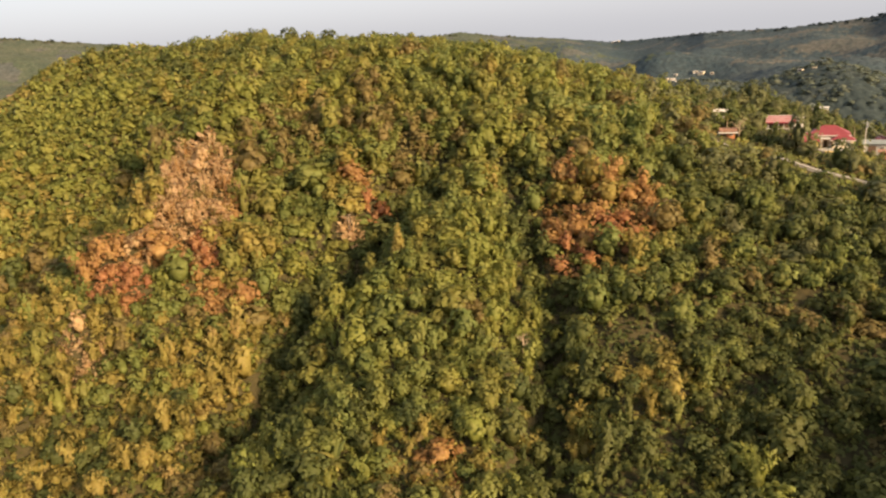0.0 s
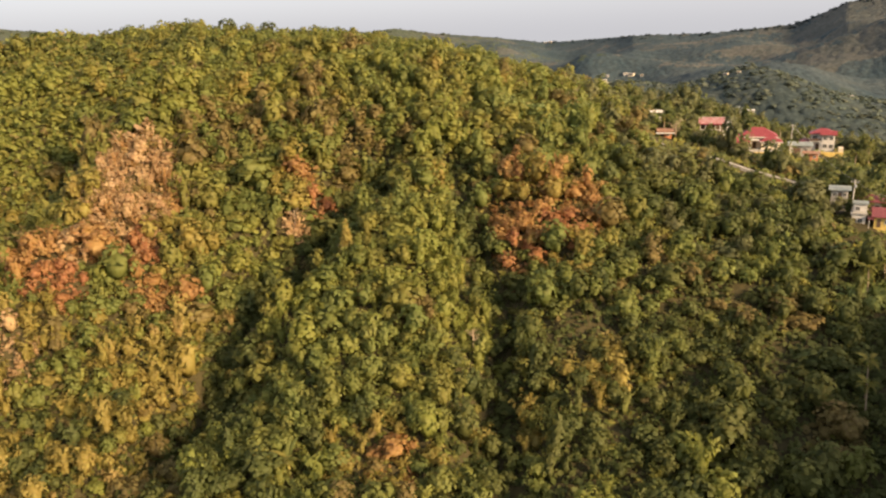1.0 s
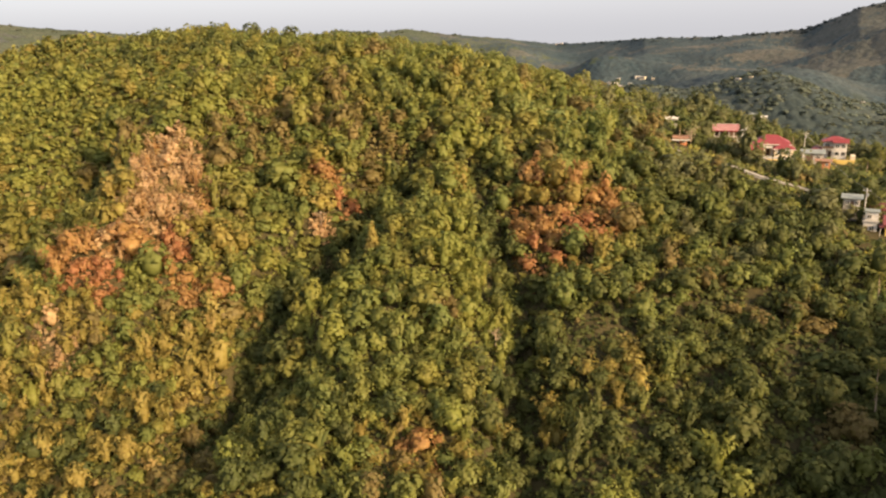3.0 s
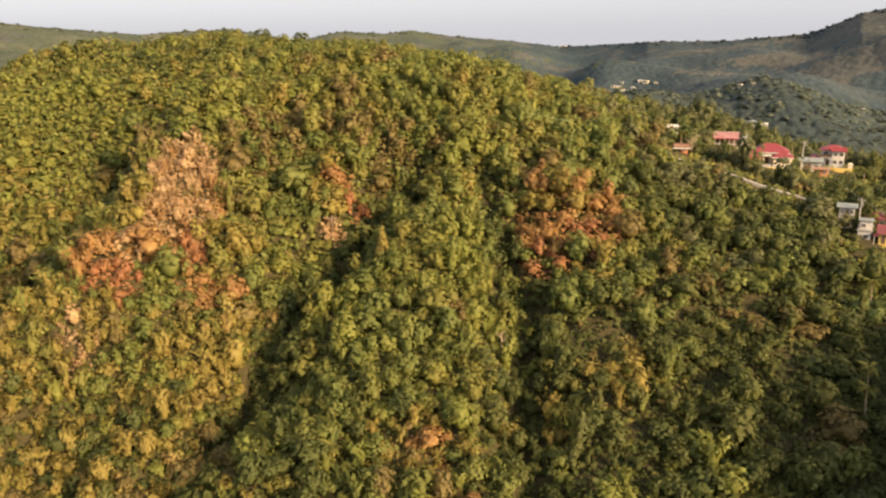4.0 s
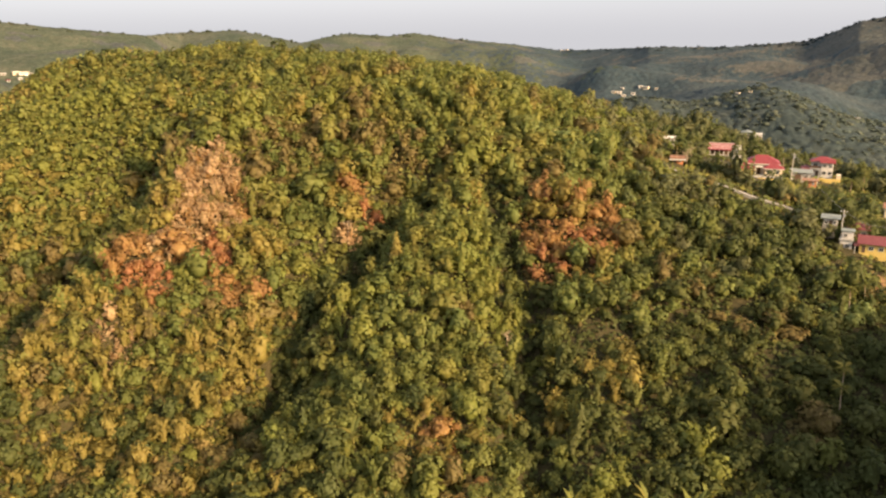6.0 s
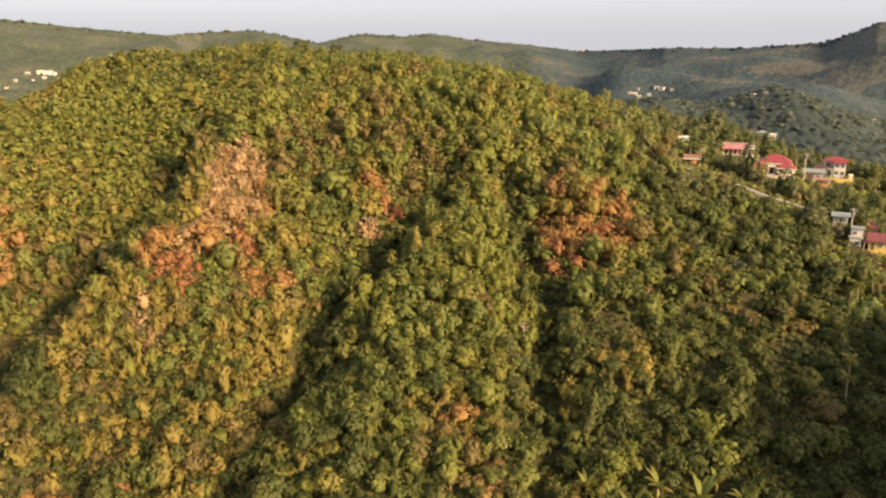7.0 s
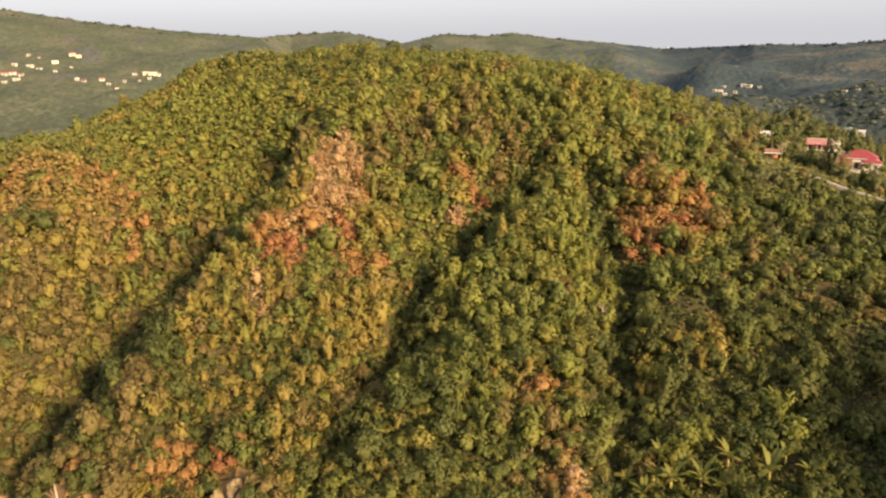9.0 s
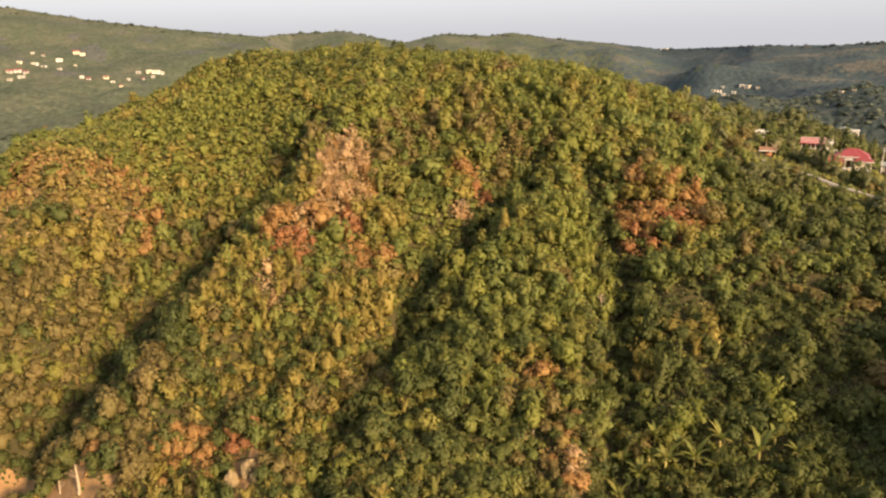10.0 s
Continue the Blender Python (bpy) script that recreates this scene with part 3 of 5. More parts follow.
def scatter():
    """Places of all trees on the near hill: rows with jitter, wider apart where the trees are larger."""
    out = []
    y = 84.0
    while y < 336:
        sp = float(crown_radius(0, y)) * 1.42
        half = 0.66 * (y + 60) + 12
        xs = np.arange(-32 - half, -20 + half, sp)
        xs = xs + RNG.uniform(-0.4, 0.4, len(xs)) * sp + (len(out) % 2) * sp / 2
        out.append(np.stack([xs, y + RNG.uniform(-0.38, 0.38, len(xs)) * sp], -1))
        y += sp * 0.92
    p = np.concatenate(out)
    p = p[(p[:, 0] > -300) & (p[:, 0] < 262)]
    ok = ~in_bare(p[:, 0], p[:, 1], 0.8)
    for a, b, c, e in KEEP_CLEAR:
        ok &= (np.abs(p[:, 0] - a) > c) | (np.abs(p[:, 1] - b) > e)
    hollow = (p[:, 0] > 16) & (p[:, 1] < 158) & (waves(p[:, 0], p[:, 1], 17, 83, 2) + 0.3 * RNG.normal(size=len(p)) > 0.62)
    ok &= ~((p[:, 0] > 20) & (p[:, 1] < 168) & (RNG.uniform(size=len(p)) < 0.16))
    ok &= ~hollow & (np.hypot(p[:, 0] + 14, p[:, 1] - 181) > 3.6)
    for a, b, _ in BANANAS:
        ok &= np.hypot(p[:, 0] - a, p[:, 1] - b + 0.8) > 2.1
    for a, b in ((-64.5, 325), (-49, 333)):
        ok &= np.hypot(p[:, 0] - a, p[:, 1] - b) > 5.2
    ok &= line_dist2(p[:, 0], p[:, 1], ROAD_LINE) > 3.6 ** 2
    below = np.minimum(line_dist2(p[:, 0] + 2.2, p[:, 1] + 3.4, ROAD_LINE), line_dist2(p[:, 0] + 4.6, p[:, 1] + 7.6, ROAD_LINE)) < 4.4 ** 2       # kept short along the lower edge of the lane
    return p[ok & ~(below & (p[:, 0] > 85) & (p[:, 0] < 111))]


places = scatter()
low_fill = np.stack([RNG.uniform(-215, 75, 1900), 88 + 160 * RNG.uniform(0, 1, 1900) ** 0.55], -1)
scrub = np.stack([RNG.uniform(-235, -92, 1300), RNG.uniform(226, 318, 1300)], -1)
low_fill = np.concatenate([low_fill, scrub])
low_fill = low_fill[~in_bare(low_fill[:, 0], low_fill[:, 1], 0.9) & (np.abs(low_fill[:, 0] + 26) < 0.66 * (low_fill[:, 1] + 60) + 6)]
bank_y = RNG.uniform(92, 216, 620)
bank = np.stack([np.interp(bank_y, *zip(*[(b, a) for a, b in (GULLY_MID + GULLY_LOW)[::-1]])) + RNG.normal(-2, 4.5, 620), bank_y], -1)
low_fill = np.concatenate([low_fill, bank[~in_bare(bank[:, 0], bank[:, 1], 0.9)]])
a, q = RNG.uniform(0, 6.28, 150), RNG.uniform(0, 1, 150) ** 0.5
q2 = np.linspace(0, 1, 60)
gx2, gy2 = np.interp(q2, (0, 0.33, 0.66, 1), [p[0] for p in GULLY_MID]), np.interp(q2, (0, 0.33, 0.66, 1), [p[1] for p in GULLY_MID])
deep = np.stack([gx2 + RNG.normal(0, 3.2, 60), gy2 + RNG.normal(0, 2.0, 60)], -1)
pale_sprays = np.stack([-73 + 10.5 * q * np.cos(a), 205 + 18 * q * np.sin(a)], -1)
n_bush = len(low_fill)
places = np.concatenate([places, deep, pale_sprays, low_fill])
px, py = places.T
gully = gully_depth(px, py)
n_trees = len(places)
pz = land(px, py)
u = RNG.uniform(size=n_trees)
belt, fleck = waves(px, py, 46, 31, 3) + 0.2 * RNG.normal(size=n_trees), waves(px, py, 30, 57, 3) + 0.22 * RNG.normal(size=n_trees)
slot = np.where(belt > 0.0, S_OLIVE, S_GREEN)
slot = np.where(fleck > 0.85, S_BRIGHT, np.where(fleck < -1.05, S_DRY, slot))
slot = np.where(u > 0.985, S_GOLD, np.where(u > 0.972, S_DRY, slot))
slot = np.where((px < -45) & (belt + 0.5 * fleck > 0.75), S_GOLD, slot)
# The western shoulder is yellow-green, the slope below it dry and tan.
w = RNG.uniform(size=n_trees)
slot = np.where((px < -60) & (py > 222) & (w < 0.45), S_BRIGHT, slot)
slot = np.where((px < -108) & (py < 216), np.where(w < 0.02, S_TAN, np.where(w < 0.45, S_DRY, np.where(w < 0.48, S_GOLD, np.where(w < 0.64, S_DARK, np.where(w < 0.85, S_OLIVE, slot))))), slot)
slot = np.where((px < -40) & (px > -112) & (py < 180), np.where(w < 0.03, S_TAN, np.where(w < 0.20, S_GOLD, np.where(w < 0.30, S_BRIGHT, slot))), slot)
# Low down, shadow between the near trees is put into darker leaf colours.
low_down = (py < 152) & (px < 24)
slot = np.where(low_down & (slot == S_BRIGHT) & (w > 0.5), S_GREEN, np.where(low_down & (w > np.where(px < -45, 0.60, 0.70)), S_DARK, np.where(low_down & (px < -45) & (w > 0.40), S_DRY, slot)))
slot = np.where((px > -110) & (px < 70) & (py > 232) & (w > 0.90), S_BRIGHT, slot)
# Towards the houses the leaf colour itself takes on the haze.
slot = np.where((px > 66) & (py > 165) & (w < 0.4 + 0.5 * np.clip((px - 66) / 40, 0, 1)), S_HAZED, slot)
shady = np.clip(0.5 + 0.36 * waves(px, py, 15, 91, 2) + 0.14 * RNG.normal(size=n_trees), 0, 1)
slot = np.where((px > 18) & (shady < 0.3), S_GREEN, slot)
# Right slope: darker greens, with the shade of its lower part painted in.
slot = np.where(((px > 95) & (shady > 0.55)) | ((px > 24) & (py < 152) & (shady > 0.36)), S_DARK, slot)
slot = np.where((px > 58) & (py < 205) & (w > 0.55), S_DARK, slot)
slot = np.where((px > 92) & (py > 195) & np.isin(slot, (S_OLIVE, S_GREEN, S_BRIGHT, S_GOLD)), np.where(w < 0.75, S_HAZED, S_DARK), slot)
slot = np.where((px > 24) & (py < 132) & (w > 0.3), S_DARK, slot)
# Gully shadow painted as leaf colour: dark leaves along gullies and at the mouth.
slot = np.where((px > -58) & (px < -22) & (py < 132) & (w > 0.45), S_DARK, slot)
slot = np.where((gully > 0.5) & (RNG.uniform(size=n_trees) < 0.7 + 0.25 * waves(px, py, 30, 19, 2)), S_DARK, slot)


def by_stand(x, y, slots, depth, r):
    """Colours by the stands, the wide ones first."""
    for a, b, c, e, s, share in sorted(STANDS, key=lambda q: -q[2] * q[3]):
        hit = (((x - a) / c) ** 2 + ((y - b) / e) ** 2 < r.uniform(0.6, 1.3, len(x))) & (r.uniform(size=len(x)) < share * (1.3 if s in (S_ORANGE, S_RUST, S_PALE) else 1.0)) & ((depth < 0.6) | (s == S_DARK))
        slots = np.where(hit, s, slots)
    return slots


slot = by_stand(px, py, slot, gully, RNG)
sprays = np.arange(n_trees - n_bush - 150, n_trees - n_bush)
# Trees in the gully bed get dark leaves to stand for its shade.
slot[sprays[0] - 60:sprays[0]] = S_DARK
slot[sprays] = RNG.choice([S_PALE, S_TAN, S_DRY, S_ORANGE], 150, p=[0.74, 0.10, 0.08, 0.08])
v = RNG.uniform(size=n_trees)
kind = np.where(v < 0.46, "round", np.where(v < 0.62, "low", np.where(v < 0.87, "tall", "plume"))).astype("<U10")
kind = np.where((slot == S_GOLD) & (px > -110) & (px < 30) & (py < 178) & (RNG.uniform(size=n_trees) < 0.75), "plume", kind)
kind = np.where((slot == S_BRIGHT) & (py < 190) & (RNG.uniform(size=n_trees) < 0.35), "plume", kind)
kind = np.where((np.abs(px - 8) < 8) & (py < 185) & (RNG.uniform(size=n_trees) < 0.4), "plume", kind)
kind = np.where((px > 14) & (px < 60) & (py < 135) & (RNG.uniform(size=n_trees) < 0.45), "plume", kind)
kind = np.where(slot == S_VINE, "low", kind)
kind = np.where((slot == S_PALE) & (RNG.uniform(size=n_trees) < 0.6), "sparse", kind)

kind[sprays] = "sparse"
kind[sprays[0] - 60:sprays[0]] = "round"
size = crown_radius(px, py) * np.exp(np.clip(RNG.normal(-0.02, 0.32, n_trees), -0.6, 0.55)) * np.where(kind == "plume", 1.12, 1.0) * np.where(gully > 0.75, 0.74, 1.0)
# Low growth below the lane and between it and the houses.
open_strip = (line_dist2(px, py, ROAD_LINE) < 12.0 ** 2) & (px > 78) & (px < 113) | (px > 92) & (px < 182) & (py > 206) & (py < 285) & (px - 92 > (250 - py) * 0.75)
size = np.where((line_dist2(px, py, ROAD_LINE) < 5.0 ** 2) & (px > 84) & (px < 113), size * 0.6, size)
size = np.where((px > 146) & (px < 190) & (py > 285) & (py < 345), size * 0.62, size)
open_strip |= ((px - 121) / 15) ** 2 + ((py - 166) / 12) ** 2 < 1
kind = np.where(open_strip & (RNG.uniform(size=n_trees) < 0.85), "low", kind)
size = np.where(open_strip, size * 0.47, size)
size = np.where(RNG.uniform(size=n_trees) < 0.06, size * 1.3, size)
size = np.where(((px + 30) / 6) ** 2 + ((py - 189) / 13) ** 2 < 1, size * 0.9, size)
size = np.where((py > 235) & ~open_strip, np.clip(size, 0.72 * crown_radius(px, py), 1.2 * crown_radius(px, py)), size)
size = np.where(py > 205, size * (1.0 + 0.17 * np.clip((py - 205) / 40, 0, 1)), size)
size = np.where((px < -108) & (py < 216), size * 1.14, size)
size = np.where((slot == S_RUST) | (slot == S_TAN), np.minimum(size, 0.95 * crown_radius(px, py)), size)
size = np.where(slot == S_PALE, np.minimum(size, 1.05 * crown_radius(px, py)), size)
scrubby = (px < -98 + 0.25 * (py - 230)) & (py > 222) & (line_dist2(px, py, GULLY_WEST) > 81) & (RNG.uniform(size=n_trees) < 0.8)
kind = np.where(scrubby, "low", kind)
size = np.where(scrubby, size * 0.8, size)
kind[-n_bush:] = "bush"
size[-n_bush:] *= 0.66
turn = RNG.uniform(0, 6.28, n_trees)
variety = RNG.randint(0, 40, n_trees)
tones = np.clip(0.5 + 0.34 * waves(px, py, 13, 92, 2) + 0.16 * RNG.normal(size=n_trees), 0, 0.999)
stretch = RNG.uniform(0.78, 1.28, n_trees)

# Fewer and larger leaf clumps with the distance.
ring = np.where(py < 148, "", np.where(py < 212, "_mid", "_far"))
ring = np.where((ring == "_far") & np.isin(kind, ("bush", "sparse")), "_mid", ring)
crest = (py > 286) & (px > -112) & (px < 75)
size = np.where(crest & (kind != "bush"), np.clip(size, 0.95 * crown_radius(px, py), 1.2 * crown_radius(px, py)), size)
near_dome = np.minimum(np.hypot(px + 64.5, (py - 325) * 0.7), np.hypot(px + 49, (py - 333) * 0.7)) < 9.5
size = np.where(near_dome, np.minimum(size, 0.86 * crown_radius(px, py)), size)
stretch = np.where(near_dome, np.maximum(stretch, 1.0), stretch)
slot = np.where((py > 286) & (px > -150) & np.isin(slot, (S_GOLD, S_DRY, S_ORANGE, S_BRIGHT)) & (w < 0.8), np.where(w < 0.3, S_DARK, S_OLIVE), slot)
kind = np.where((py > 280) & (px <= -112) & np.isin(kind, ("tall", "plume")), "low", kind)
kind = np.where(crest & (kind != "bush") & (RNG.uniform(size=n_trees) < 0.8), "round", kind)
ring = np.where(crest & (py > 298) & (ring == "_far"), "_mid", ring)
kind = np.array([a + b for a, b in zip(kind.tolist(), ring.tolist())])

# The nearest of them, by a stretch of the plan, stand as things of their own.
order = np.argsort(np.hypot(px + 15, py - 20))
visible_bearing = np.abs(np.degrees(np.arctan2(px + 15, py + 45))) < 33
ONE_BY_ONE = [i for i in order if py[i] > 88 and visible_bearing[i] and not kind[i].startswith("bush")][:280]
single = np.zeros(n_trees, bool)
single[ONE_BY_ONE] = True


def gather(rows, name, mats, label):
    """Joins crowns into one mesh. rows: crown, place, 3 x 3 matrix, material slot, tone."""
    vs, ns, fq, ft, sq, st, tq, tt, base = [], [], [], [], [], [], [], [], 0
    for (kv, kf, kn, cv, cf, cn), at, m, sl, tone in rows:
        turned = np.linalg.inv(m)                    # normals turn by the inverse transpose
        vs += [kv @ m.T + at, cv @ m.T + at]
        ns += [kn @ turned, cn @ turned]
        fq.append(kf + base)
        ft.append(cf + base + len(kv))
        sq.append(np.full(len(kf), sl))
        st.append(np.full(len(cf), sl))
        tq.append(np.full(len(kf), tone))
        tt.append(np.full(len(cf), tone))
        base += len(kv) + len(cv)
    me = mesh_from(name, np.concatenate(vs), [np.concatenate(fq), np.concatenate(ft)], mats, np.concatenate(sq + st), np.concatenate(tq + tt), True, unit(np.concatenate(ns)))
    return tagged(new(name, me), label, "woods", kind="stuff")


def crown_row(i):
    c, s = math.cos(turn[i]) * size[i], math.sin(turn[i]) * size[i]
    m = np.array([[c * stretch[i], -s, 0], [s * stretch[i], c, 0], [0, 0, size[i] / stretch[i]]])
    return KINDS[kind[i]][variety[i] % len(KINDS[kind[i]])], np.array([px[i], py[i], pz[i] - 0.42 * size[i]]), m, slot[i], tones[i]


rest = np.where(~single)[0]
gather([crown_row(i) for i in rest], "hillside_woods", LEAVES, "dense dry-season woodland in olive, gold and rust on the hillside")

# Trunks and limbs of the single trees.
WORD = {"round": "broad-crowned", "low": "low bushy", "tall": "tall narrow", "plume": "arching bamboo-like", "cone": "cone-shaped", "sparse": "half-bare"}
TINT = ("olive-green", "mid-green", "bright yellow-green", "dark green", "golden yellow", "orange-brown", "rust-red", "pale pinkish-beige", "dry brown", "pale green", "tan", "haze-dulled green")
TREE_MESH = {}


def stems(style, k):
    """The trunk with its limbs, or the culms of a bamboo clump one by one."""
    r = random.Random(k * 7 + len(style))
    made = []
    if style == "plume":
        for i in range(7):
            a, q = r.uniform(0, 6.28), r.uniform(0.3, 0.8)
            made.append(tube(bmesh.new(), [(math.cos(a) * (0.1 + q * f ** 2.2), math.sin(a) * (0.1 + q * f ** 2.2), 2.4 * (f - 0.22 * f ** 4)) for f in (0, 0.35, 0.7, 0.95)], (0.035, 0.03, 0.022, 0.01), 5))
    else:
        top = {"low": 0.7, "tall": 1.7}.get(style, 1.2)
        bm = tube(bmesh.new(), [(0, 0, -0.1), (r.uniform(-0.04, 0.04), r.uniform(-0.04, 0.04), top * 0.5), (r.uniform(-0.08, 0.08), r.uniform(-0.08, 0.08), top)], (0.10, 0.075, 0.04))
        for i in range(5):
            a, z = i * 1.257 + r.uniform(-0.3, 0.3), top * r.uniform(0.4, 0.85)
            tube(bm, [(0, 0, z), (math.cos(a) * 0.3, math.sin(a) * 0.3, z + 0.25), (math.cos(a) * 0.62, math.sin(a) * 0.62, z + 0.4)], (0.045, 0.03, 0.012), 5)
        made.append(bm)
    meshes = []
    for bm in made:
        me = bpy.data.meshes.new("stem")
        bm.to_mesh(me)
        bm.free()
        meshes.append(me)
    return meshes


def lone_tree(x, y, z, style, k, sl, s, rz, name="tree", label=""):
    word = style.split("_")[0]
    k %= len(KINDS[style])
    key = (style, k, sl)
    if key not in TREE_MESH:
        kv, kf, kn, cv, cf, cn = KINDS[style][k]
        me = mesh_from("crown", np.concatenate([kv, cv]), [kf, cf + len(kv)], [LEAVES[sl]], None, None, True, np.concatenate([kn, cn]))
        tm = stems(word, k)
        for q in tm:
            q.materials.append(CULM if word == "plume" else BARK_PALE if sl == S_PALE else BARK)
        TREE_MESH[key] = (me, tm)
    ob = thing(name, Matrix.LocRotScale((x, y, z - 0.42 * s), Euler((0, 0, rz)), (s, s, s)),
               label or f"{WORD[word]} {TINT[sl]} {'clump' if word == 'plume' else 'tree'} on the wooded slope", "bamboo" if word == "plume" else "tree", "trees on the slope")
    me, tm = TREE_MESH[key]
    new("crown", me).parent = ob
    for q in tm:
        new("culm" if word == "plume" else "trunk", q).parent = ob
    return ob


for i in ONE_BY_ONE:
    lone_tree(px[i], py[i], pz[i], str(kind[i]), int(variety[i]), int(slot[i]), float(size[i]), float(turn[i]), "bamboo_clump" if kind[i].startswith("plume") else "tree")
# Trees that stand out: the pointed tree on the spur and the round ones on the crest.
lone_tree(-14, 181, height(-14, 181), "cone", 0, S_GOLD, 4.0, 0.4, "pointed_tree", "pointed yellow-green tree standing on the spur")
for x, y, s in ((-64.5, 325, 4.6), (-49, 333, 4.6)):
    lone_tree(x, y, height(x, y) + 2.1, "round", 5, S_DARK, s, x, "ridge_tree", "round dark-green tree standing out on the crest")
for x, y, s in ((-95, 305, 3.7), (-108, 300, 3.5), (-82, 308, 3.6), (-20, 326, 3.6), (-14, 330, 3.4)):
    lone_tree(x, y, height(x, y), "round", int(x) % 8, S_DARK, s, x, "ridge_tree", "round dark-green tree standing out on the crest")

# Golden bamboo on the western spur and by the gully.
for x, y, s, sl in ((-59.4, 165.7, 3.0, S_GOLD), (-54.5, 169.6, 3.1, S_TAN), (-50.5, 166.0, 2.7, S_GOLD), (-64.4, 168.9, 2.8, S_GOLD), (-60.2, 133.5, 2.9, S_TAN), (-51.5, 130.3, 2.6, S_GOLD), (-65.8, 135.4, 2.7, S_GOLD), (-57.7, 149.5, 2.5, S_TAN), (-53.0, 157.4, 2.5, S_GOLD), (-26.4, 124.6, 2.6, S_BRIGHT), (-62.4, 124.7, 2.4, S_TAN), (-40.0, 160.0, 2.0, S_GOLD)):
    lone_tree(x, y, height(x, y), "plume", int(-x), sl, s, x, "bamboo_clump", f"arching {TINT[sl]} bamboo clump beside the gully")

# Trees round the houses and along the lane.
for x, y, sl, s, style in ((91.5, 212.8, S_HAZED, 2.3, "round"), (90.2, 210.5, S_DRY, 2.2, "tall"), (117.2, 229.0, S_HAZED, 2.0, "round"), (123.5, 222.0, S_OLIVE, 2.6, "round"), (113.0, 233.5, S_HAZED, 1.7, "low"),
                           (128.0, 231.0, S_OLIVE, 2.2, "tall"), (141.8, 240.0, S_HAZED, 2.9, "round"), (146.0, 236.0, S_DARK, 3.1, "round"), (152.0, 240.0, S_HAZED, 3.0, "tall"), (137.0, 222.0, S_DARK, 3.6, "round"), (121.0, 213.0, S_HAZED, 3.0, "round"),
                           (83.0, 247.0, S_DRY, 3.2, "tall"), (84.5, 252.0, S_DARK, 4.2, "round"), (98.0, 250.0, S_DARK, 3.6, "round"), (104.0, 252.0, S_HAZED, 3.6, "tall"), (106.0, 262.0, S_HAZED, 2.8, "round"), (116.5, 195.8, S_HAZED, 2.5, "round"), (120.5, 194.6, S_DARK, 2.8, "round"), (125.0, 194.2, S_HAZED, 2.7, "round"), (130.0, 193.0, S_HAZED, 2.9, "round"), (113.4, 182.2, S_HAZED, 2.1, "round"), (115.2, 181.6, S_HAZED, 2.1, "tall"), (117.8, 181.2, S_DARK, 1.8, "tall"), (114.6, 175.0, S_HAZED, 1.5, "round"), (111.0, 184.5, S_HAZED, 2.6, "round"), (124.5, 168.5, S_HAZED, 1.7, "low"), (172.0, 258.0, S_DARK, 3.2, "round"), (177.0, 264.0, S_HAZED, 3.4, "round")):
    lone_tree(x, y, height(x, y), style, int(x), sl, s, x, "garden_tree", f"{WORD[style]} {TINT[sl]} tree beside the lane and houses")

# ---- far woods ----
def undergrowth():
    """Low leafy growth that covers the ground between the trees."""
    r = np.random.RandomState(23)
    k = 112000
    y = 84 + 262 * r.uniform(0, 1, k) ** 1.15
    half = 0.66 * (y + 60) + 12
    x = -26 + r.uniform(-1, 1, k) * (half + 6)
    ok = ~in_bare(x, y, r.uniform(0.3, 1.1, k)) & (line_dist2(x, y, ROAD_LINE) > 2.6 ** 2) & (x > -300) & (x < 262)
    for a, b, c, e in KEEP_CLEAR:
        ok &= (np.abs(x - a) > c * 0.8) | (np.abs(y - b) > e * 0.8)
    x, y = x[ok], y[ok]
    k = len(x)
    clump = 0.5 + 0.5 * waves(x, y, 7, 77, 2)
    g = gully_depth(x, y)
    storey = 2.4 * np.clip((y - 165) / 45, 0, 1) * (1 - np.clip(g, 0, 1)) * np.clip((95 - x) / 20, 0, 1) * r.uniform(0.2, 1, k) * (1 + 0.45 * ((x < -60) & (y > 218)))      # a closed lower storey under the upper woods
    c = np.stack([x, y, land(x, y) + storey + r.uniform(0.05, 0.45, k) + 1.5 * np.clip(clump, 0, 1) * r.uniform(0.3, 1, k)], -1)
    nrm = unit(np.array([0.1, -0.5, 1.0]) + 0.6 * r.normal(size=(k, 3)))
    v, f = cards(c, nrm, r.uniform(0.4, 0.95, k) * (1 + 0.35 * np.clip((y - 165) / 45, 0, 1)), r)
    # Shrubs in hollows, gullies and low down are dark-coloured in place of shade.
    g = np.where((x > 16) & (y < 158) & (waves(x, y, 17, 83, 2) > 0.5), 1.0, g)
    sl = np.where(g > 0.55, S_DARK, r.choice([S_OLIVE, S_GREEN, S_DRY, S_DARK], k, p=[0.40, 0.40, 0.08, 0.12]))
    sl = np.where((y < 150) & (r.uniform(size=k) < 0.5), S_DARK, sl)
    sl = by_stand(x, y, sl, g, r)
    tilt = np.clip((y - 150) / 50, 0, 1)
    soft = unit(np.repeat(np.stack([0.1 + 0.04 * tilt, -0.3 - 0.2 * tilt, 1.0 - 0.15 * tilt], -1) + 0.35 * r.normal(size=(k, 3)), 4, 0))
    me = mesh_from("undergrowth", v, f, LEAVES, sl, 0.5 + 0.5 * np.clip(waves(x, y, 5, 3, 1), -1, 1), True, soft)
    tagged(new("undergrowth", me), "low olive and brown shrubs between the trees", "shrubs", kind="stuff")


undergrowth()


MINI = [crown_lobed(seeded(140 + i), 6, 5, 0.85, 0.42) for i in range(6)]


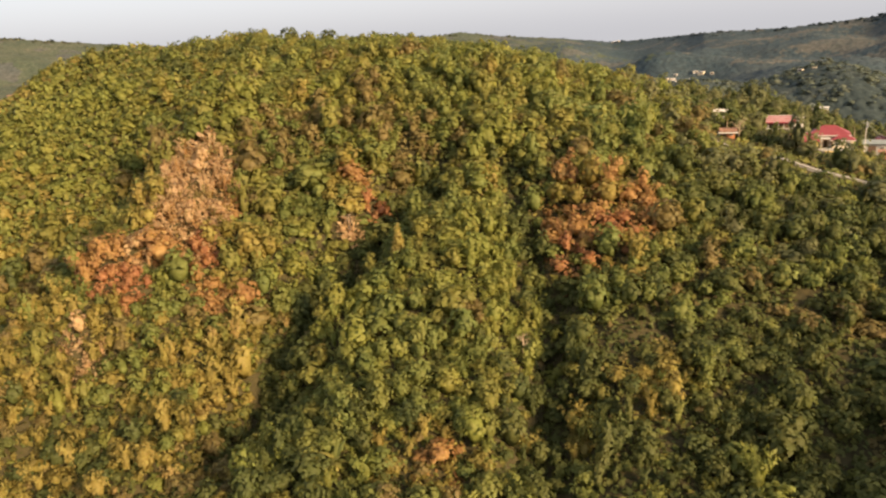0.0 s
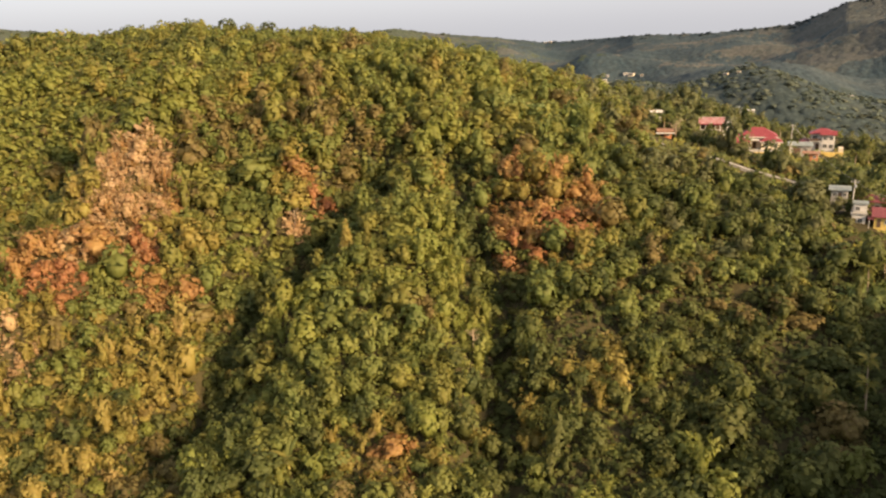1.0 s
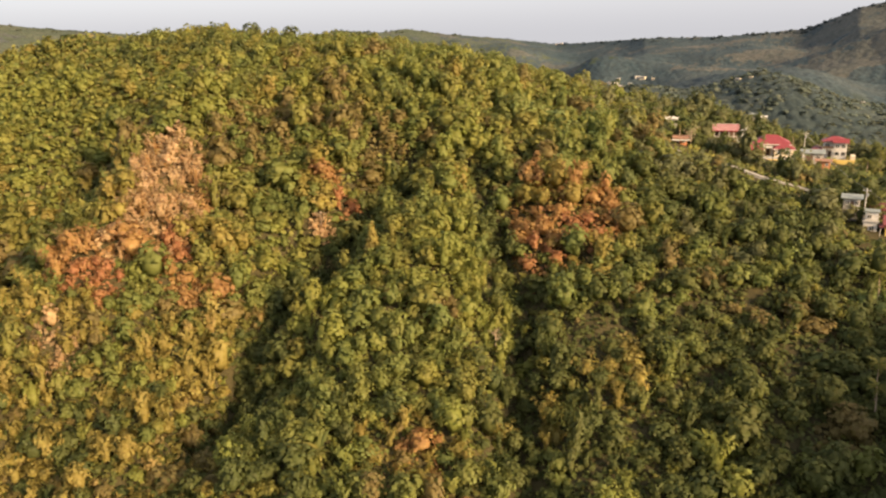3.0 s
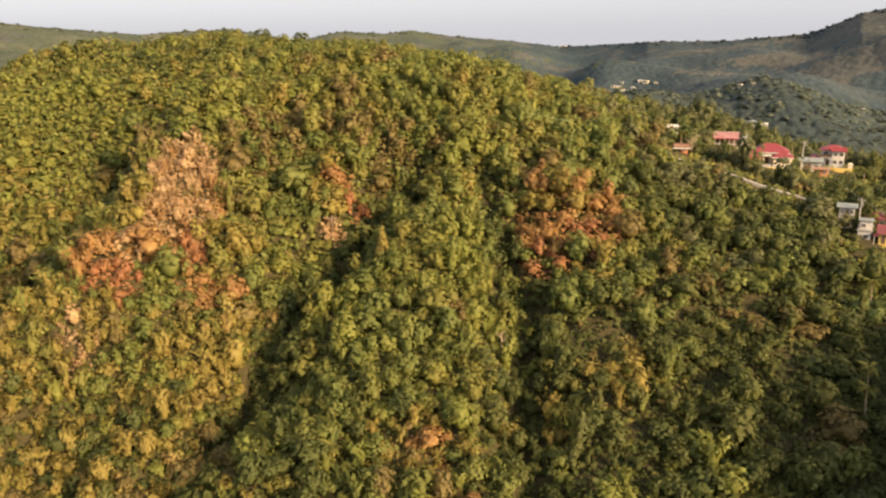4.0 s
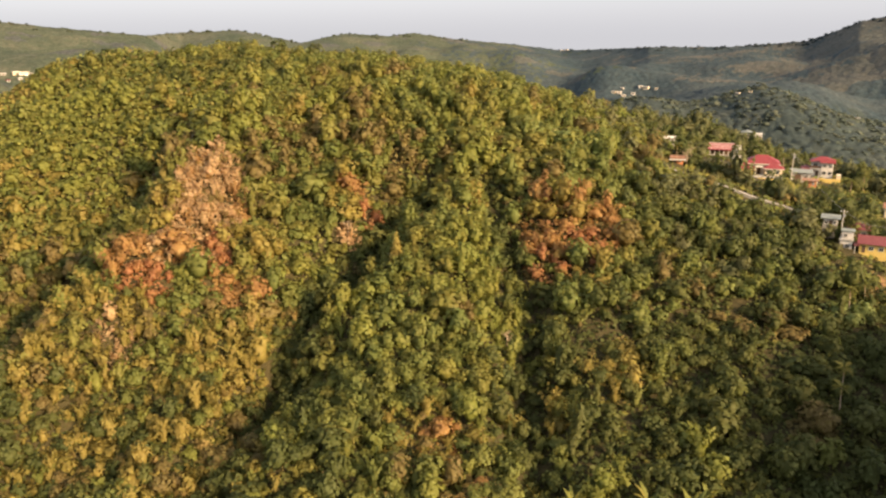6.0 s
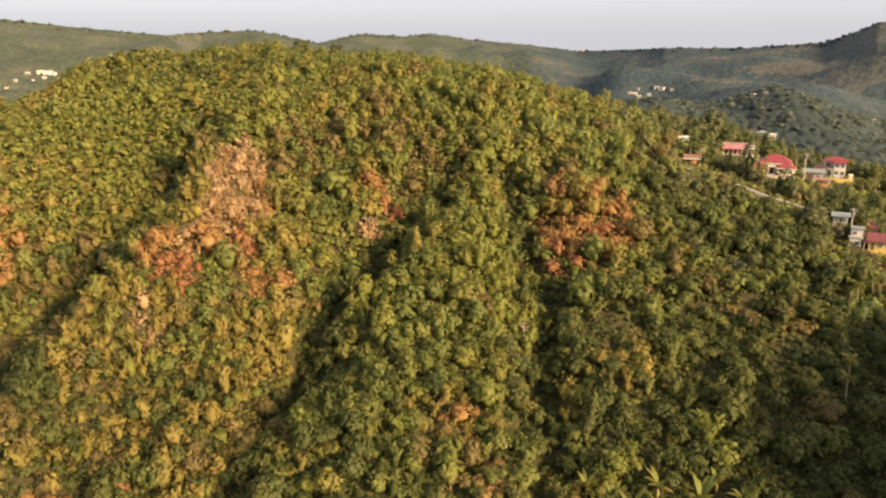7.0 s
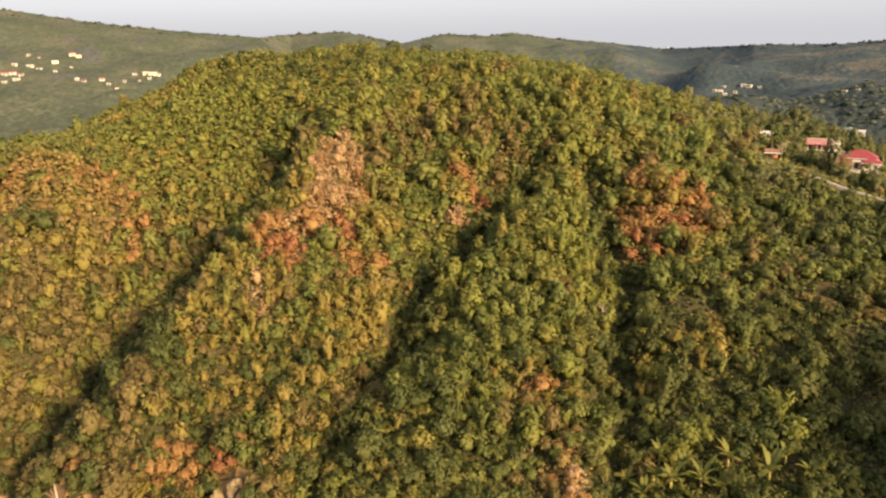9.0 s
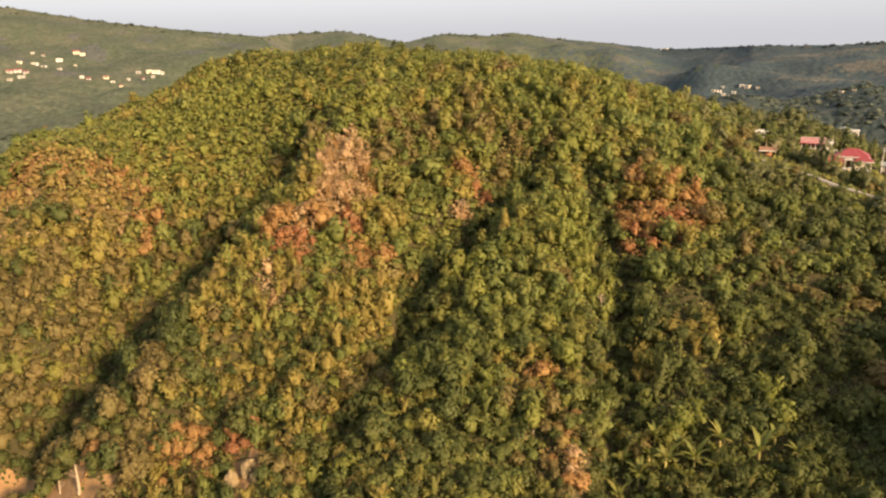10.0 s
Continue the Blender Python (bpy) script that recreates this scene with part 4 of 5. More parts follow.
def bumps(x, y, cell, seed):
    """Rounded tree crowns side by side: height 0 to 1, and a number for each crown."""
    ix, iy = np.floor(x / cell).astype(int), np.floor(y / cell).astype(int)
    best, tag = np.full(x.shape, 9.0), np.zeros(x.shape)
    for a in (-1, 0, 1):
        for b in (-1, 0, 1):
            h = np.sin((ix + a) * 12.9898 + (iy + b) * 78.233 + seed) * 43758.5453
            u1, u2 = h - np.floor(h), (h * 7.13) - np.floor(h * 7.13)
            d = np.hypot(x / cell - (ix + a + 0.15 + 0.7 * u1), y / cell - (iy + b + 0.15 + 0.7 * u2)) / (0.52 + 0.26 * u2)
            tag = np.where(d < best, u1, tag)
            best = np.minimum(best, d)
    return np.sqrt(np.clip(1 - best ** 2, 0, 1)), tag


def far_canopy():
    """The closed canopy of the valley and ridges from 560 m outwards, crown beside crown."""
    rr = 440 * np.exp(np.arange(0, math.log(1960 / 440), 0.0037))
    az = np.radians(np.arange(-41, 41, 0.155))
    R, A = np.meshgrid(rr, az, indexing="ij")
    x, y = -10 + np.sin(A) * R, -30 + np.cos(A) * R
    b1, tag = bumps(x, y, 7.5, 1.0)
    c1, tag1 = bumps(x, y, 6.2, 2.0)
    tag = np.where(R < 760, tag1, tag)
    b1 = np.where(R < 760, 0.5 * c1, 1.05 * b1)
    b2, _ = bumps(x, y, 15.0, 4.0)
    z = land(x, y) + np.where(R < 760, 2.4 - np.clip((R - 640) / 60, 0, 1.2), 1.4) + np.where(R < 760, 3.4, 1.7) * b1 + 0.7 * b2 + np.random.RandomState(3).uniform(-0.3, 0.3, x.shape) - np.clip((480 - R) / 6, 0, 7)
    n, m = R.shape
    ids = np.arange(n * m).reshape(n, m)
    f = np.stack([ids[:-1, :-1], ids[1:, :-1], ids[1:, 1:], ids[:-1, 1:]], -1).reshape(-1, 4)[:, ::-1]
    fa, fr = np.degrees(A.ravel()[f[:, 0]]), R.ravel()[f[:, 0]]
    t = np.array(HILLS).T
    keep = ~((fa > -16.5) & (fa < 9.5) & (fr < 1150)) & (fr < np.interp(fa, t[0], t[1]) + 60)
    f, fa, fr = f[keep], fa[keep], fr[keep]
    # Colour slots by distance and bearing, with haze in the colours.
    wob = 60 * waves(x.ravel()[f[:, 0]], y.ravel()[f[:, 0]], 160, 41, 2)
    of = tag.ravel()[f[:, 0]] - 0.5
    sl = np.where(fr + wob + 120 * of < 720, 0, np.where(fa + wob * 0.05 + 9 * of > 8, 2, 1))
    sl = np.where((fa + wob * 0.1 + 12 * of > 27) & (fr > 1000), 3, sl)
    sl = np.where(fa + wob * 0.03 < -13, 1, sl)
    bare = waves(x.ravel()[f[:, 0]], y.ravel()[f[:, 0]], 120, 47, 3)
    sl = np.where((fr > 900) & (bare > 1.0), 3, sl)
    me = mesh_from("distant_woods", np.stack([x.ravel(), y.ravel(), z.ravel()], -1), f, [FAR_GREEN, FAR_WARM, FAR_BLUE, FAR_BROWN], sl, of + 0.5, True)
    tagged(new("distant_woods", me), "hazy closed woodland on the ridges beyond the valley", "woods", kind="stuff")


far_canopy()


def valley_woods():
    """Single crowns from the foot of the hill to the valley floor, and a few that stand out on the far crests."""
    r = np.random.RandomState(17)
    pts = []
    rad = 320.0
    while rad < 720:
        sp = 5.4 + (rad - 320) * 0.002
        az = np.radians(np.arange(-41, 41, math.degrees(sp / rad)))
        az = az + r.uniform(-0.5, 0.5, len(az)) * sp / rad
        rr = rad + r.uniform(-0.5, 0.5, len(az)) * sp
        pts.append(np.stack([-10 + np.sin(az) * rr, -30 + np.cos(az) * rr, np.full(len(az), sp * 0.70), rr, np.degrees(az)], -1))
        rad += sp * 0.95
    p = np.concatenate(pts)
    x, y, rr, az = p[:, 0], p[:, 1], p[:, 3], p[:, 4]
    covered = (y < 352) & (x > -32 - 0.66 * (y + 60) - 12) & (x < -20 + 0.66 * (y + 60) + 12) & (x < 262) & (x > -300)
    hidden = (az > -17) & (az < 10) & (rr > 430) | (az < 10) & (rr > 560)
    clear = line_dist2(x, y, ROAD_LINE) < 25
    for a, b, c, e in KEEP_CLEAR:
        clear |= (np.abs(x - a) < c) & (np.abs(y - b) < e)
    p = p[~covered & ~hidden & ~clear]
    t = np.array(HILLS).T
    caz = r.uniform(-38, 38, 420)
    cr = np.interp(caz, t[0], t[1]) - np.abs(r.normal(0, 18, 420))
    p = np.concatenate([p, np.stack([-10 + np.sin(np.radians(caz)) * cr, -30 + np.cos(np.radians(caz)) * cr, r.uniform(2.4, 4.4, 420), cr, caz], -1)])
    k = len(p)
    z = land(p[:, 0], p[:, 1])
    a = r.uniform(0, 6.28, k)
    sc = p[:, 2] * np.exp(r.normal(0, 0.22, k))
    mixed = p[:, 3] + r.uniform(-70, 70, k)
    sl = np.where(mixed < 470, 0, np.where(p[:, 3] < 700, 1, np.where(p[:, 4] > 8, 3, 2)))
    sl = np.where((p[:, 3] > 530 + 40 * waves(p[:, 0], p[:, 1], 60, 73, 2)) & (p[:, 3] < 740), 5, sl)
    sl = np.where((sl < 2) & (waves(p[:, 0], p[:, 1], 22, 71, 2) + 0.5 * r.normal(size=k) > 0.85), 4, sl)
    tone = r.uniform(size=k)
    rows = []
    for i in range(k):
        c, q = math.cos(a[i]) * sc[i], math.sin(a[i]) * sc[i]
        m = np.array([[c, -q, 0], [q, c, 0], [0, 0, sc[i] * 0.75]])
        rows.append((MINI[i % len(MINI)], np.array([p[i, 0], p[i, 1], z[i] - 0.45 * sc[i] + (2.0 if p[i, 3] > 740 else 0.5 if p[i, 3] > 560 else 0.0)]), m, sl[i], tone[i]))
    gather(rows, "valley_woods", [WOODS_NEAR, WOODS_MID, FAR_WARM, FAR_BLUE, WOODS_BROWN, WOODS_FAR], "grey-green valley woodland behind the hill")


valley_woods()


# ---- palms, bananas, bare trees, rocks ----
def blade(bm, points, widths, droop=0.25):
    """A folded leaf along points: a midrib with two drooping sides."""
    rows = []
    for i, (p, w) in enumerate(zip(points, widths)):
        p = Vector(p)
        d = (Vector(points[min(i + 1, len(points) - 1)]) - Vector(points[max(i - 1, 0)])).normalized()
        s = d.cross(Vector((0, 0, 1)))
        s = s.normalized() if s.length > 1e-4 else Vector((1, 0, 0))
        dn = Vector((0, 0, -droop * w))
        rows.append([bm.verts.new(q) for q in (p - s * w + dn, p, p + s * w + dn)])
    for a, b in zip(rows, rows[1:]):
        for k in range(2):
            bm.faces.new((a[k], a[k + 1], b[k + 1], b[k]))


def frond_mesh(length, r):
    """A palm frond: rib and many narrow leaflets on both sides."""
    bm = bmesh.new()
    rib = [Vector((length * f * (1 - 0.12 * f * f), 0, length * (0.42 * f - 0.75 * f * f))) for f in np.linspace(0, 1, 8)]
    tube(bm, rib, [0.05 * (1 - 0.8 * f) for f in np.linspace(0, 1, 8)], 4)
    for f in np.linspace(0.16, 0.98, 15):
        i = min(6, int(f * 7))
        p = rib[i].lerp(rib[i + 1], f * 7 - i)
        ll = length * 0.30 * math.sin(math.pi * min(1, f * 0.9 + 0.12)) + 0.12
        for sgn in (-1, 1):
            q = p + Vector((ll * 0.45, sgn * ll * 0.8, -ll * r.uniform(0.25, 0.5)))
            w = Vector((0.09, 0, 0.02))
            bm.faces.new([bm.verts.new(v) for v in (p - w, p + w, q)])
    me = bpy.data.meshes.new("frond")
    bm.to_mesh(me)
    bm.free()
    me.materials.append(FROND)
    return me


rp = random.Random(11)
FRONDS = [frond_mesh(2.6 + 0.25 * i, rp) for i in range(3)]


def palm(x, y, h, s=1.0):
    ob = thing("coconut_palm", pose(x, y, height(x, y), 0, 0, rp.uniform(0, 360)), "slender coconut palm with arching feathery fronds", "palm", "palms on the hill")
    bend = rp.uniform(0.2, 1.0)
    top = Vector((bend, 0, h))
    part("trunk", tube(bmesh.new(), [(0, 0, -1), (bend * 0.15, 0, h * 0.35), (bend * 0.5, 0, h * 0.7), top], (0.2 * s, 0.15 * s, 0.12 * s, 0.1 * s), 7), BARK_PALE, ob)
    for i in range(13):
        f = new("frond", FRONDS[i % 3])
        f.parent = ob
        f.matrix_local = Matrix.Translation(top) @ pose(0, 0, 0, 0, rp.uniform(-45, 25) if i % 3 else rp.uniform(5, 40), i * 27.7 + rp.uniform(-9, 9)) @ Matrix.Scale(s, 4)
    return ob


for x, y, h in ((87.7, 124.0, 10), (84.5, 119.0, 9), (67, 258, 8), (72, 253, 8), (61, 262, 8), (55, 250, 7), (106, 262, 8), (98, 247, 8), (178, 262, 9), (184, 273, 9), (180, 287, 10), (193, 263, 9), (187, 250, 9),
                (151, 277, 9), (202, 285, 10), (90, 241, 7), (172, 291, 10), (196, 296, 9), (140, 279, 8), (205, 262, 9), (166, 252, 7), (104, 150, 8), (110, 153, 7)):
    palm(x, y, h * 0.8, 0.95)


def banana(x, y, s):
    ob = thing("banana_plant", pose(x, y, height(x, y), 0, 0, rp.uniform(0, 360)), "banana plant with broad arching yellow-green leaves", "plant", "banana plants")
    part("stem", tube(bmesh.new(), [(0, 0, -0.4), (0, 0, 0.8 * s), (0.05, 0, 1.5 * s)], (0.2 * s, 0.16 * s, 0.09 * s), 7), CULM, ob)
    for i in range(13):
        a, up = i * 0.97 + rp.uniform(-0.2, 0.2), rp.uniform(0.7, 2.1)
        ln = rp.uniform(1.3, 2.4) * s
        pts = [(math.cos(a) * ln * f * (0.5 + 0.4 * f), math.sin(a) * ln * f * (0.5 + 0.4 * f), 1.3 * s + ln * (up * f - 0.75 * f * f)) for f in np.linspace(0, 1, 6)]
        bm = bmesh.new()
        blade(bm, pts, [q * s for q in (0.05, 0.24, 0.33, 0.31, 0.22, 0.04)])
        part("leaf", bm, (BRIGHT, OLIVE, GREEN)[i % 3], ob)


for x, y, s in BANANAS:
    banana(x, y, s)


def bare_tree(x, y, h, label, mat, thick=1.0, limbs=9):
    r = random.Random(int(x * 3 + y))
    ob = thing("bare_tree", pose(x, y, height(x, y), 0, 0, r.uniform(0, 360)), label, "tree", "bare trees")
    part("trunk", tube(bmesh.new(), [(0, 0, -0.8), (0.04, 0, 0.5), (0.1, 0, h * 0.4), (0.05, 0.1, h * 0.75), (0.12, 0.1, h * 0.9)], [thick * q for q in (0.34, 0.22, 0.16, 0.10, 0.05)], 7), mat, ob)
    for i in range(limbs):
        a, z = i * 0.75 + r.uniform(-0.3, 0.3), h * (0.35 + 0.045 * i)
        q = h * r.uniform(0.22, 0.36)
        tip = Vector((math.cos(a) * q, math.sin(a) * q, z + q * 0.9))
        bm = bmesh.new()
        mid = Vector((0.05, 0, z)).lerp(tip, 0.5) + Vector((0, 0, -0.1 * q))
        tube(bm, [(0.05, 0, z), mid, tip], (0.08, 0.05, 0.02), 5)
        for j in range(5):
            st = Vector((0.05, 0, z)).lerp(tip, 0.4 + 0.12 * j)
            tube(bm, [st, st + Vector((r.uniform(-1, 1), r.uniform(-1, 1), r.uniform(0.2, 1))).normalized() * q * 0.4], (0.03, 0.01), 4)
        part("limb", bm, mat, ob)


for x, y, h, thick, limbs, t in ((-131, 113, 9.5, 2.2, 3, "thick pale broken trunk beside the bare soil"), (-29, 202, 6, 1, 9, "pale leafless tree with spreading twigs"), (14, 152, 6, 1, 9, "pale leafless tree with a bent limb"), (82, 146, 5, 1, 9, "greyish leafless tree on the slope"),
                                 (-140, 118, 5, 1.2, 4, "pale bare trunk beside the bare soil"), (62, 252, 7, 1, 9, "leafless pale tree on the ridge"), (92, 236, 7, 1, 9, "leafless pale tree by the lane"), (-40.5, 144, 4, 1, 9, "small pale dead tree in the gully")):
    bare_tree(x, y, h, t, BARK_PALE, thick, limbs)


def rock(x, y, a, b, c, seed):
    bm = bmesh.new()
    bmesh.ops.create_icosphere(bm, subdivisions=3, radius=1)
    for v in bm.verts:
        k = 1 + 0.34 * noise.noise(v.co * 1.4 + Vector((seed, 0, 0))) + 0.20 * noise.noise(v.co * 4 + Vector((0, seed, 0))) + 0.10 * noise.noise(v.co * 9)
        v.co = Vector((v.co.x * a * k, v.co.y * b * k, v.co.z * c * k))
    me = bpy.data.meshes.new("rock")
    bm.to_mesh(me)
    bm.free()
    me.materials.append(ROCK)
    ob = new("rock", me)
    ob.matrix_world = pose(x, y, height(x, y) + c * 0.2, 0, 0, seed * 40)
    tagged(ob, "weathered pale rock outcrop in dry brush", "rock", "rocks on the slope")


for i, q in enumerate(((-86.2, 107.5, 1.9, 1.5, 3.6), (-82.4, 111, 2.8, 1.6, 2.8), (-79.6, 107.2, 1.9, 1.4, 2.0), (-128, 108.5, 2.2, 1.3, 0.9), (-151, 117, 2.4, 1.5, 1.0), (-84, 101.5, 1.8, 1.2, 1.2))):
    rock(*q, i + 1)


# ---- the road and the houses by it ----
def road():
    bm = bmesh.new()
    pts = []
    for (a, b), (c, e) in zip(ROAD_LINE, ROAD_LINE[1:]):
        k = max(2, int(math.hypot(c - a, e - b) / 2.5))
        pts += [(a + (c - a) * i / k, b + (e - b) * i / k) for i in range(k)]
    pts.append(ROAD_LINE[-1])
    xs, ys = np.array(pts).T
    for _ in range(6):
        xs[1:-1], ys[1:-1] = (xs[:-2] + 2 * xs[1:-1] + xs[2:]) / 4, (ys[:-2] + 2 * ys[1:-1] + ys[2:]) / 4
    zs = land(xs, ys) + 0.4
    for _ in range(4):
        zs[1:-1] = (zs[:-2] + zs[1:-1] + zs[2:]) / 3
    rows = []
    for i in range(len(xs)):
        d = Vector((xs[min(i + 1, len(xs) - 1)] - xs[max(i - 1, 0)], ys[min(i + 1, len(xs) - 1)] - ys[max(i - 1, 0)], 0)).normalized()
        s = Vector((d.y, -d.x, 0)) * 0.8
        c = Vector((xs[i], ys[i], zs[i]))
        rows.append([bm.verts.new(c + q) for q in (-s * 1.15 - Vector((0, 0, 1.0)), -s, s, s * 1.15 - Vector((0, 0, 1.0)))])
    for r, q in zip(rows, rows[1:]):
        for k in range(3):
            bm.faces.new((r[k], r[k + 1], q[k + 1], q[k]))
    me = bpy.data.meshes.new("road")
    bm.to_mesh(me)
    bm.free()
    me.materials.append(CONCRETE)
    tagged(new("road", me), "pale concrete lane along the hillside", "road", kind="structure")


road()


def hip_roof(x0, y0, x1, y1, z, rise, over=0.7, thick=0.16, gable=False):
    """A pitched roof with thickness, the ridge along its longer side."""
    bm = bmesh.new()
    x0, y0, x1, y1 = x0 - over, y0 - over, x1 + over, y1 + over
    w, d = x1 - x0, y1 - y0
    k = 0.02 if gable else min(w, d) / 2
    if w >= d:
        ridge = ((x0 + k, (y0 + y1) / 2), (x1 - k, (y0 + y1) / 2))
    else:
        ridge = (((x0 + x1) / 2, y0 + k), ((x0 + x1) / 2, y1 - k))
    low = [bm.verts.new((x, y, z)) for x, y in ((x0, y0), (x1, y0), (x1, y1), (x0, y1))]
    eave = [bm.verts.new((x, y, z + thick)) for x, y in ((x0, y0), (x1, y0), (x1, y1), (x0, y1))]
    top = [bm.verts.new((x, y, z + rise)) for x, y in ridge]
    bm.faces.new(low[::-1])
    for i in range(4):
        bm.faces.new((low[i], low[(i + 1) % 4], eave[(i + 1) % 4], eave[i]))
    a, b = top
    if w >= d:
        bm.faces.new((eave[0], eave[1], b, a))
        bm.faces.new((eave[1], eave[2], b))
        bm.faces.new((eave[2], eave[3], a, b))
        bm.faces.new((eave[3], eave[0], a))
    else:
        bm.faces.new((eave[0], eave[1], a))
        bm.faces.new((eave[1], eave[2], b, a))
        bm.faces.new((eave[2], eave[3], b))
        bm.faces.new((eave[3], eave[0], a, b))
    # sheet ribs running up the two long slopes
    n = max(4, int((w if w >= d else d) / 0.9))
    for i in range(1, n):
        f = i / n
        if w >= d:
            x = x0 + w * f
            t = min(1.0, min(x - x0, x1 - x) / max(k, 0.05))
            for y, yy in ((y0, 1), (y1, -1)):
                p, q = Vector((x, y, z + thick)), Vector((x, y + yy * t * d / 2, z + thick + t * (rise - thick)))
                tube(bm, [p, q], (0.05, 0.05), 4)
        else:
            y = y0 + d * f
            t = min(1.0, min(y - y0, y1 - y) / max(k, 0.05))
            for x, xx in ((x0, 1), (x1, -1)):
                p, q = Vector((x, y, z + thick)), Vector((x + xx * t * w / 2, y, z + thick + t * (rise - thick)))
                tube(bm, [p, q], (0.05, 0.05), 4)
    return bm


def window(parent, x, y, z, w, h, side="front", trim=None):
    """A window in the face y (front) or the face x (side): frame with a pane and a sill."""
    fr = bmesh.new()
    t = 0.12
    for a in ((-w / 2 - t, -h / 2 - t, w / 2 + t, -h / 2), (-w / 2 - t, h / 2, w / 2 + t, h / 2 + t), (-w / 2 - t, -h / 2, -w / 2, h / 2), (w / 2, -h / 2, w / 2 + t, h / 2), (-0.04, -h / 2, 0.04, h / 2)):
        block(fr, a[0], -0.10, a[1], a[2], 0.04, a[3])
    m = Matrix.Translation((x, y, z)) @ (pose(0, 0, 0, 0, 0, -90) if side == "side" else Matrix())
    bmesh.ops.transform(fr, matrix=m, verts=fr.verts)
    ob = part("window", fr, trim or WHITE, parent)
    pn = boxed(-w / 2, -0.05, -h / 2, w / 2, 0.03, h / 2, bevel=0)
    bmesh.ops.transform(pn, matrix=m, verts=pn.verts)
    part("pane", pn, GLASS, ob)
    return ob


def house(name, m, label, bodies, windows=(), doors=(), extras=(), group="houses on the hillside"):
    """bodies: x0, y0, x1, y1, foot, top, wall material, roof kind, rise, roof material."""
    ob = thing(name, m, label, "house", group)
    for x0, y0, x1, y1, z0, z1, wm, rk, rise, rm in bodies:
        part("wall", boxed(x0, y0, z0, x1, y1, z1, bevel=0.03), wm, ob)
        if rk == "flat":
            part("roof", boxed(x0 - 0.3, y0 - 0.3, z1 + 0.004, x1 + 0.3, y1 + 0.3, z1 + 0.3, bevel=0.03), rm, ob)
        else:
            part("roof", hip_roof(x0, y0, x1, y1, z1 + 0.004, rise, gable=rk == "gable"), rm, ob)
            if rk == "gable":
                g = bmesh.new()
                if x1 - x0 >= y1 - y0:
                    ym = (y0 + y1) / 2
                    for x in (x0 + 0.1, x1 - 0.1):
                        g.faces.new([g.verts.new(p) for p in ((x, y0, z1), (x, y1, z1), (x, ym, z1 + rise * 0.84))])
                else:
                    xm = (x0 + x1) / 2
                    for y in (y0 + 0.1, y1 - 0.1):
                        g.faces.new([g.verts.new(p) for p in ((x0, y, z1), (x1, y, z1), (xm, y, z1 + rise * 0.84))])
                bmesh.ops.solidify(g, geom=g.faces[:], thickness=0.1)
                part("gable", g, wm, ob)
    for w in windows:
        window(ob, *w)
    for x, y, z, w, h in doors:
        d = part("door", boxed(x - w / 2, y - 0.08, z, x + w / 2, y + 0.04, z + h), TIMBER, ob)
        part("handle", boxed(x + w * 0.32, y - 0.14, z + 1.0, x + w * 0.42, y - 0.07, z + 1.06, bevel=0), METAL, d)
    for nm, box, mat in extras:
        part(nm, boxed(*box), mat, ob)
    return ob


def facing(x, y, z, turn):
    return pose(x, y, z, 0, 0, -turn)


# Yellow bungalow with a tiered red hip roof.
house("bungalow", facing(131.5, 261, 58.0, 24), "yellow single-storey bungalow with a tiered red hip roof",
      [(-4.5, -2.5, 7.6, 6, -5, 3.9, CREAM, "hip", 3.0, ROOF_RED), (-9.2, -7.8, -2.0, 0.5, -5, 2.5, YELLOW, "hip", 2.4, ROOF_RED), (2.6, -6.4, 8.8, -2.9, -5, 2.7, CREAM, "hip", 1.5, ROOF_RED)],
      [(-7.2, -7.8, 1.2, 1.3, 1.1), (-4.0, -7.8, 1.2, 1.3, 1.1), (4.2, -6.4, 1.3, 1.2, 1.1), (7.2, -6.4, 1.3, 1.2, 1.1), (-9.2, -3.0, 1.6, 1.4, 1.2, "side")],
      [(0.5, -2.5, 0, 1.1, 2.1)],
      [("porch_column", (-1.0, -5.4, -2, -0.7, -5.1, 2.9), WHITE), ("porch_column", (1.6, -5.4, -2, 1.9, -5.1, 2.9), WHITE),
       ("porch_slab", (-1.2, -5.6, 2.92, 1.85, -2.6, 3.15), WHITE), ("fascia", (-5.3, -3.32, 3.7, 8.4, -3.22, 4.0), WHITE), ("fascia", (1.8, -7.2, 2.5, 9.6, -7.11, 2.76), WHITE), ("yard_wall", (-2.0, -10.4, -6.5, 6.5, -10.1, -0.5), YELLOW), ("terrace", (-9.4, -10.0, -6.5, 9, -3.7, -0.06), GREY_WALL)])
# Open pavilion with a long low roof in red and white bands.
# Its TIMBER block paints the shade of the open inside as dark colour.
pav = house("pavilion", facing(130, 287, 61.0, 25), "open-sided pavilion with a low red and white banded roof",
            [(2.8, 1.0, 5.8, 4.0, -4, 2.5, WHITE, "flat", 0, WHITE), (-6.8, -0.2, 2.6, 4.4, -4, 2.4, TIMBER, "flat", 0, ROOF_DULL)],
            [(4.4, 1.0, 2.0, 1.4, 1.2)], (),
            [("column", (-6.6 + i * 1.85, -2.2, -4, -6.35 + i * 1.85, -1.95, 2.5), WHITE) for i in range(6)])
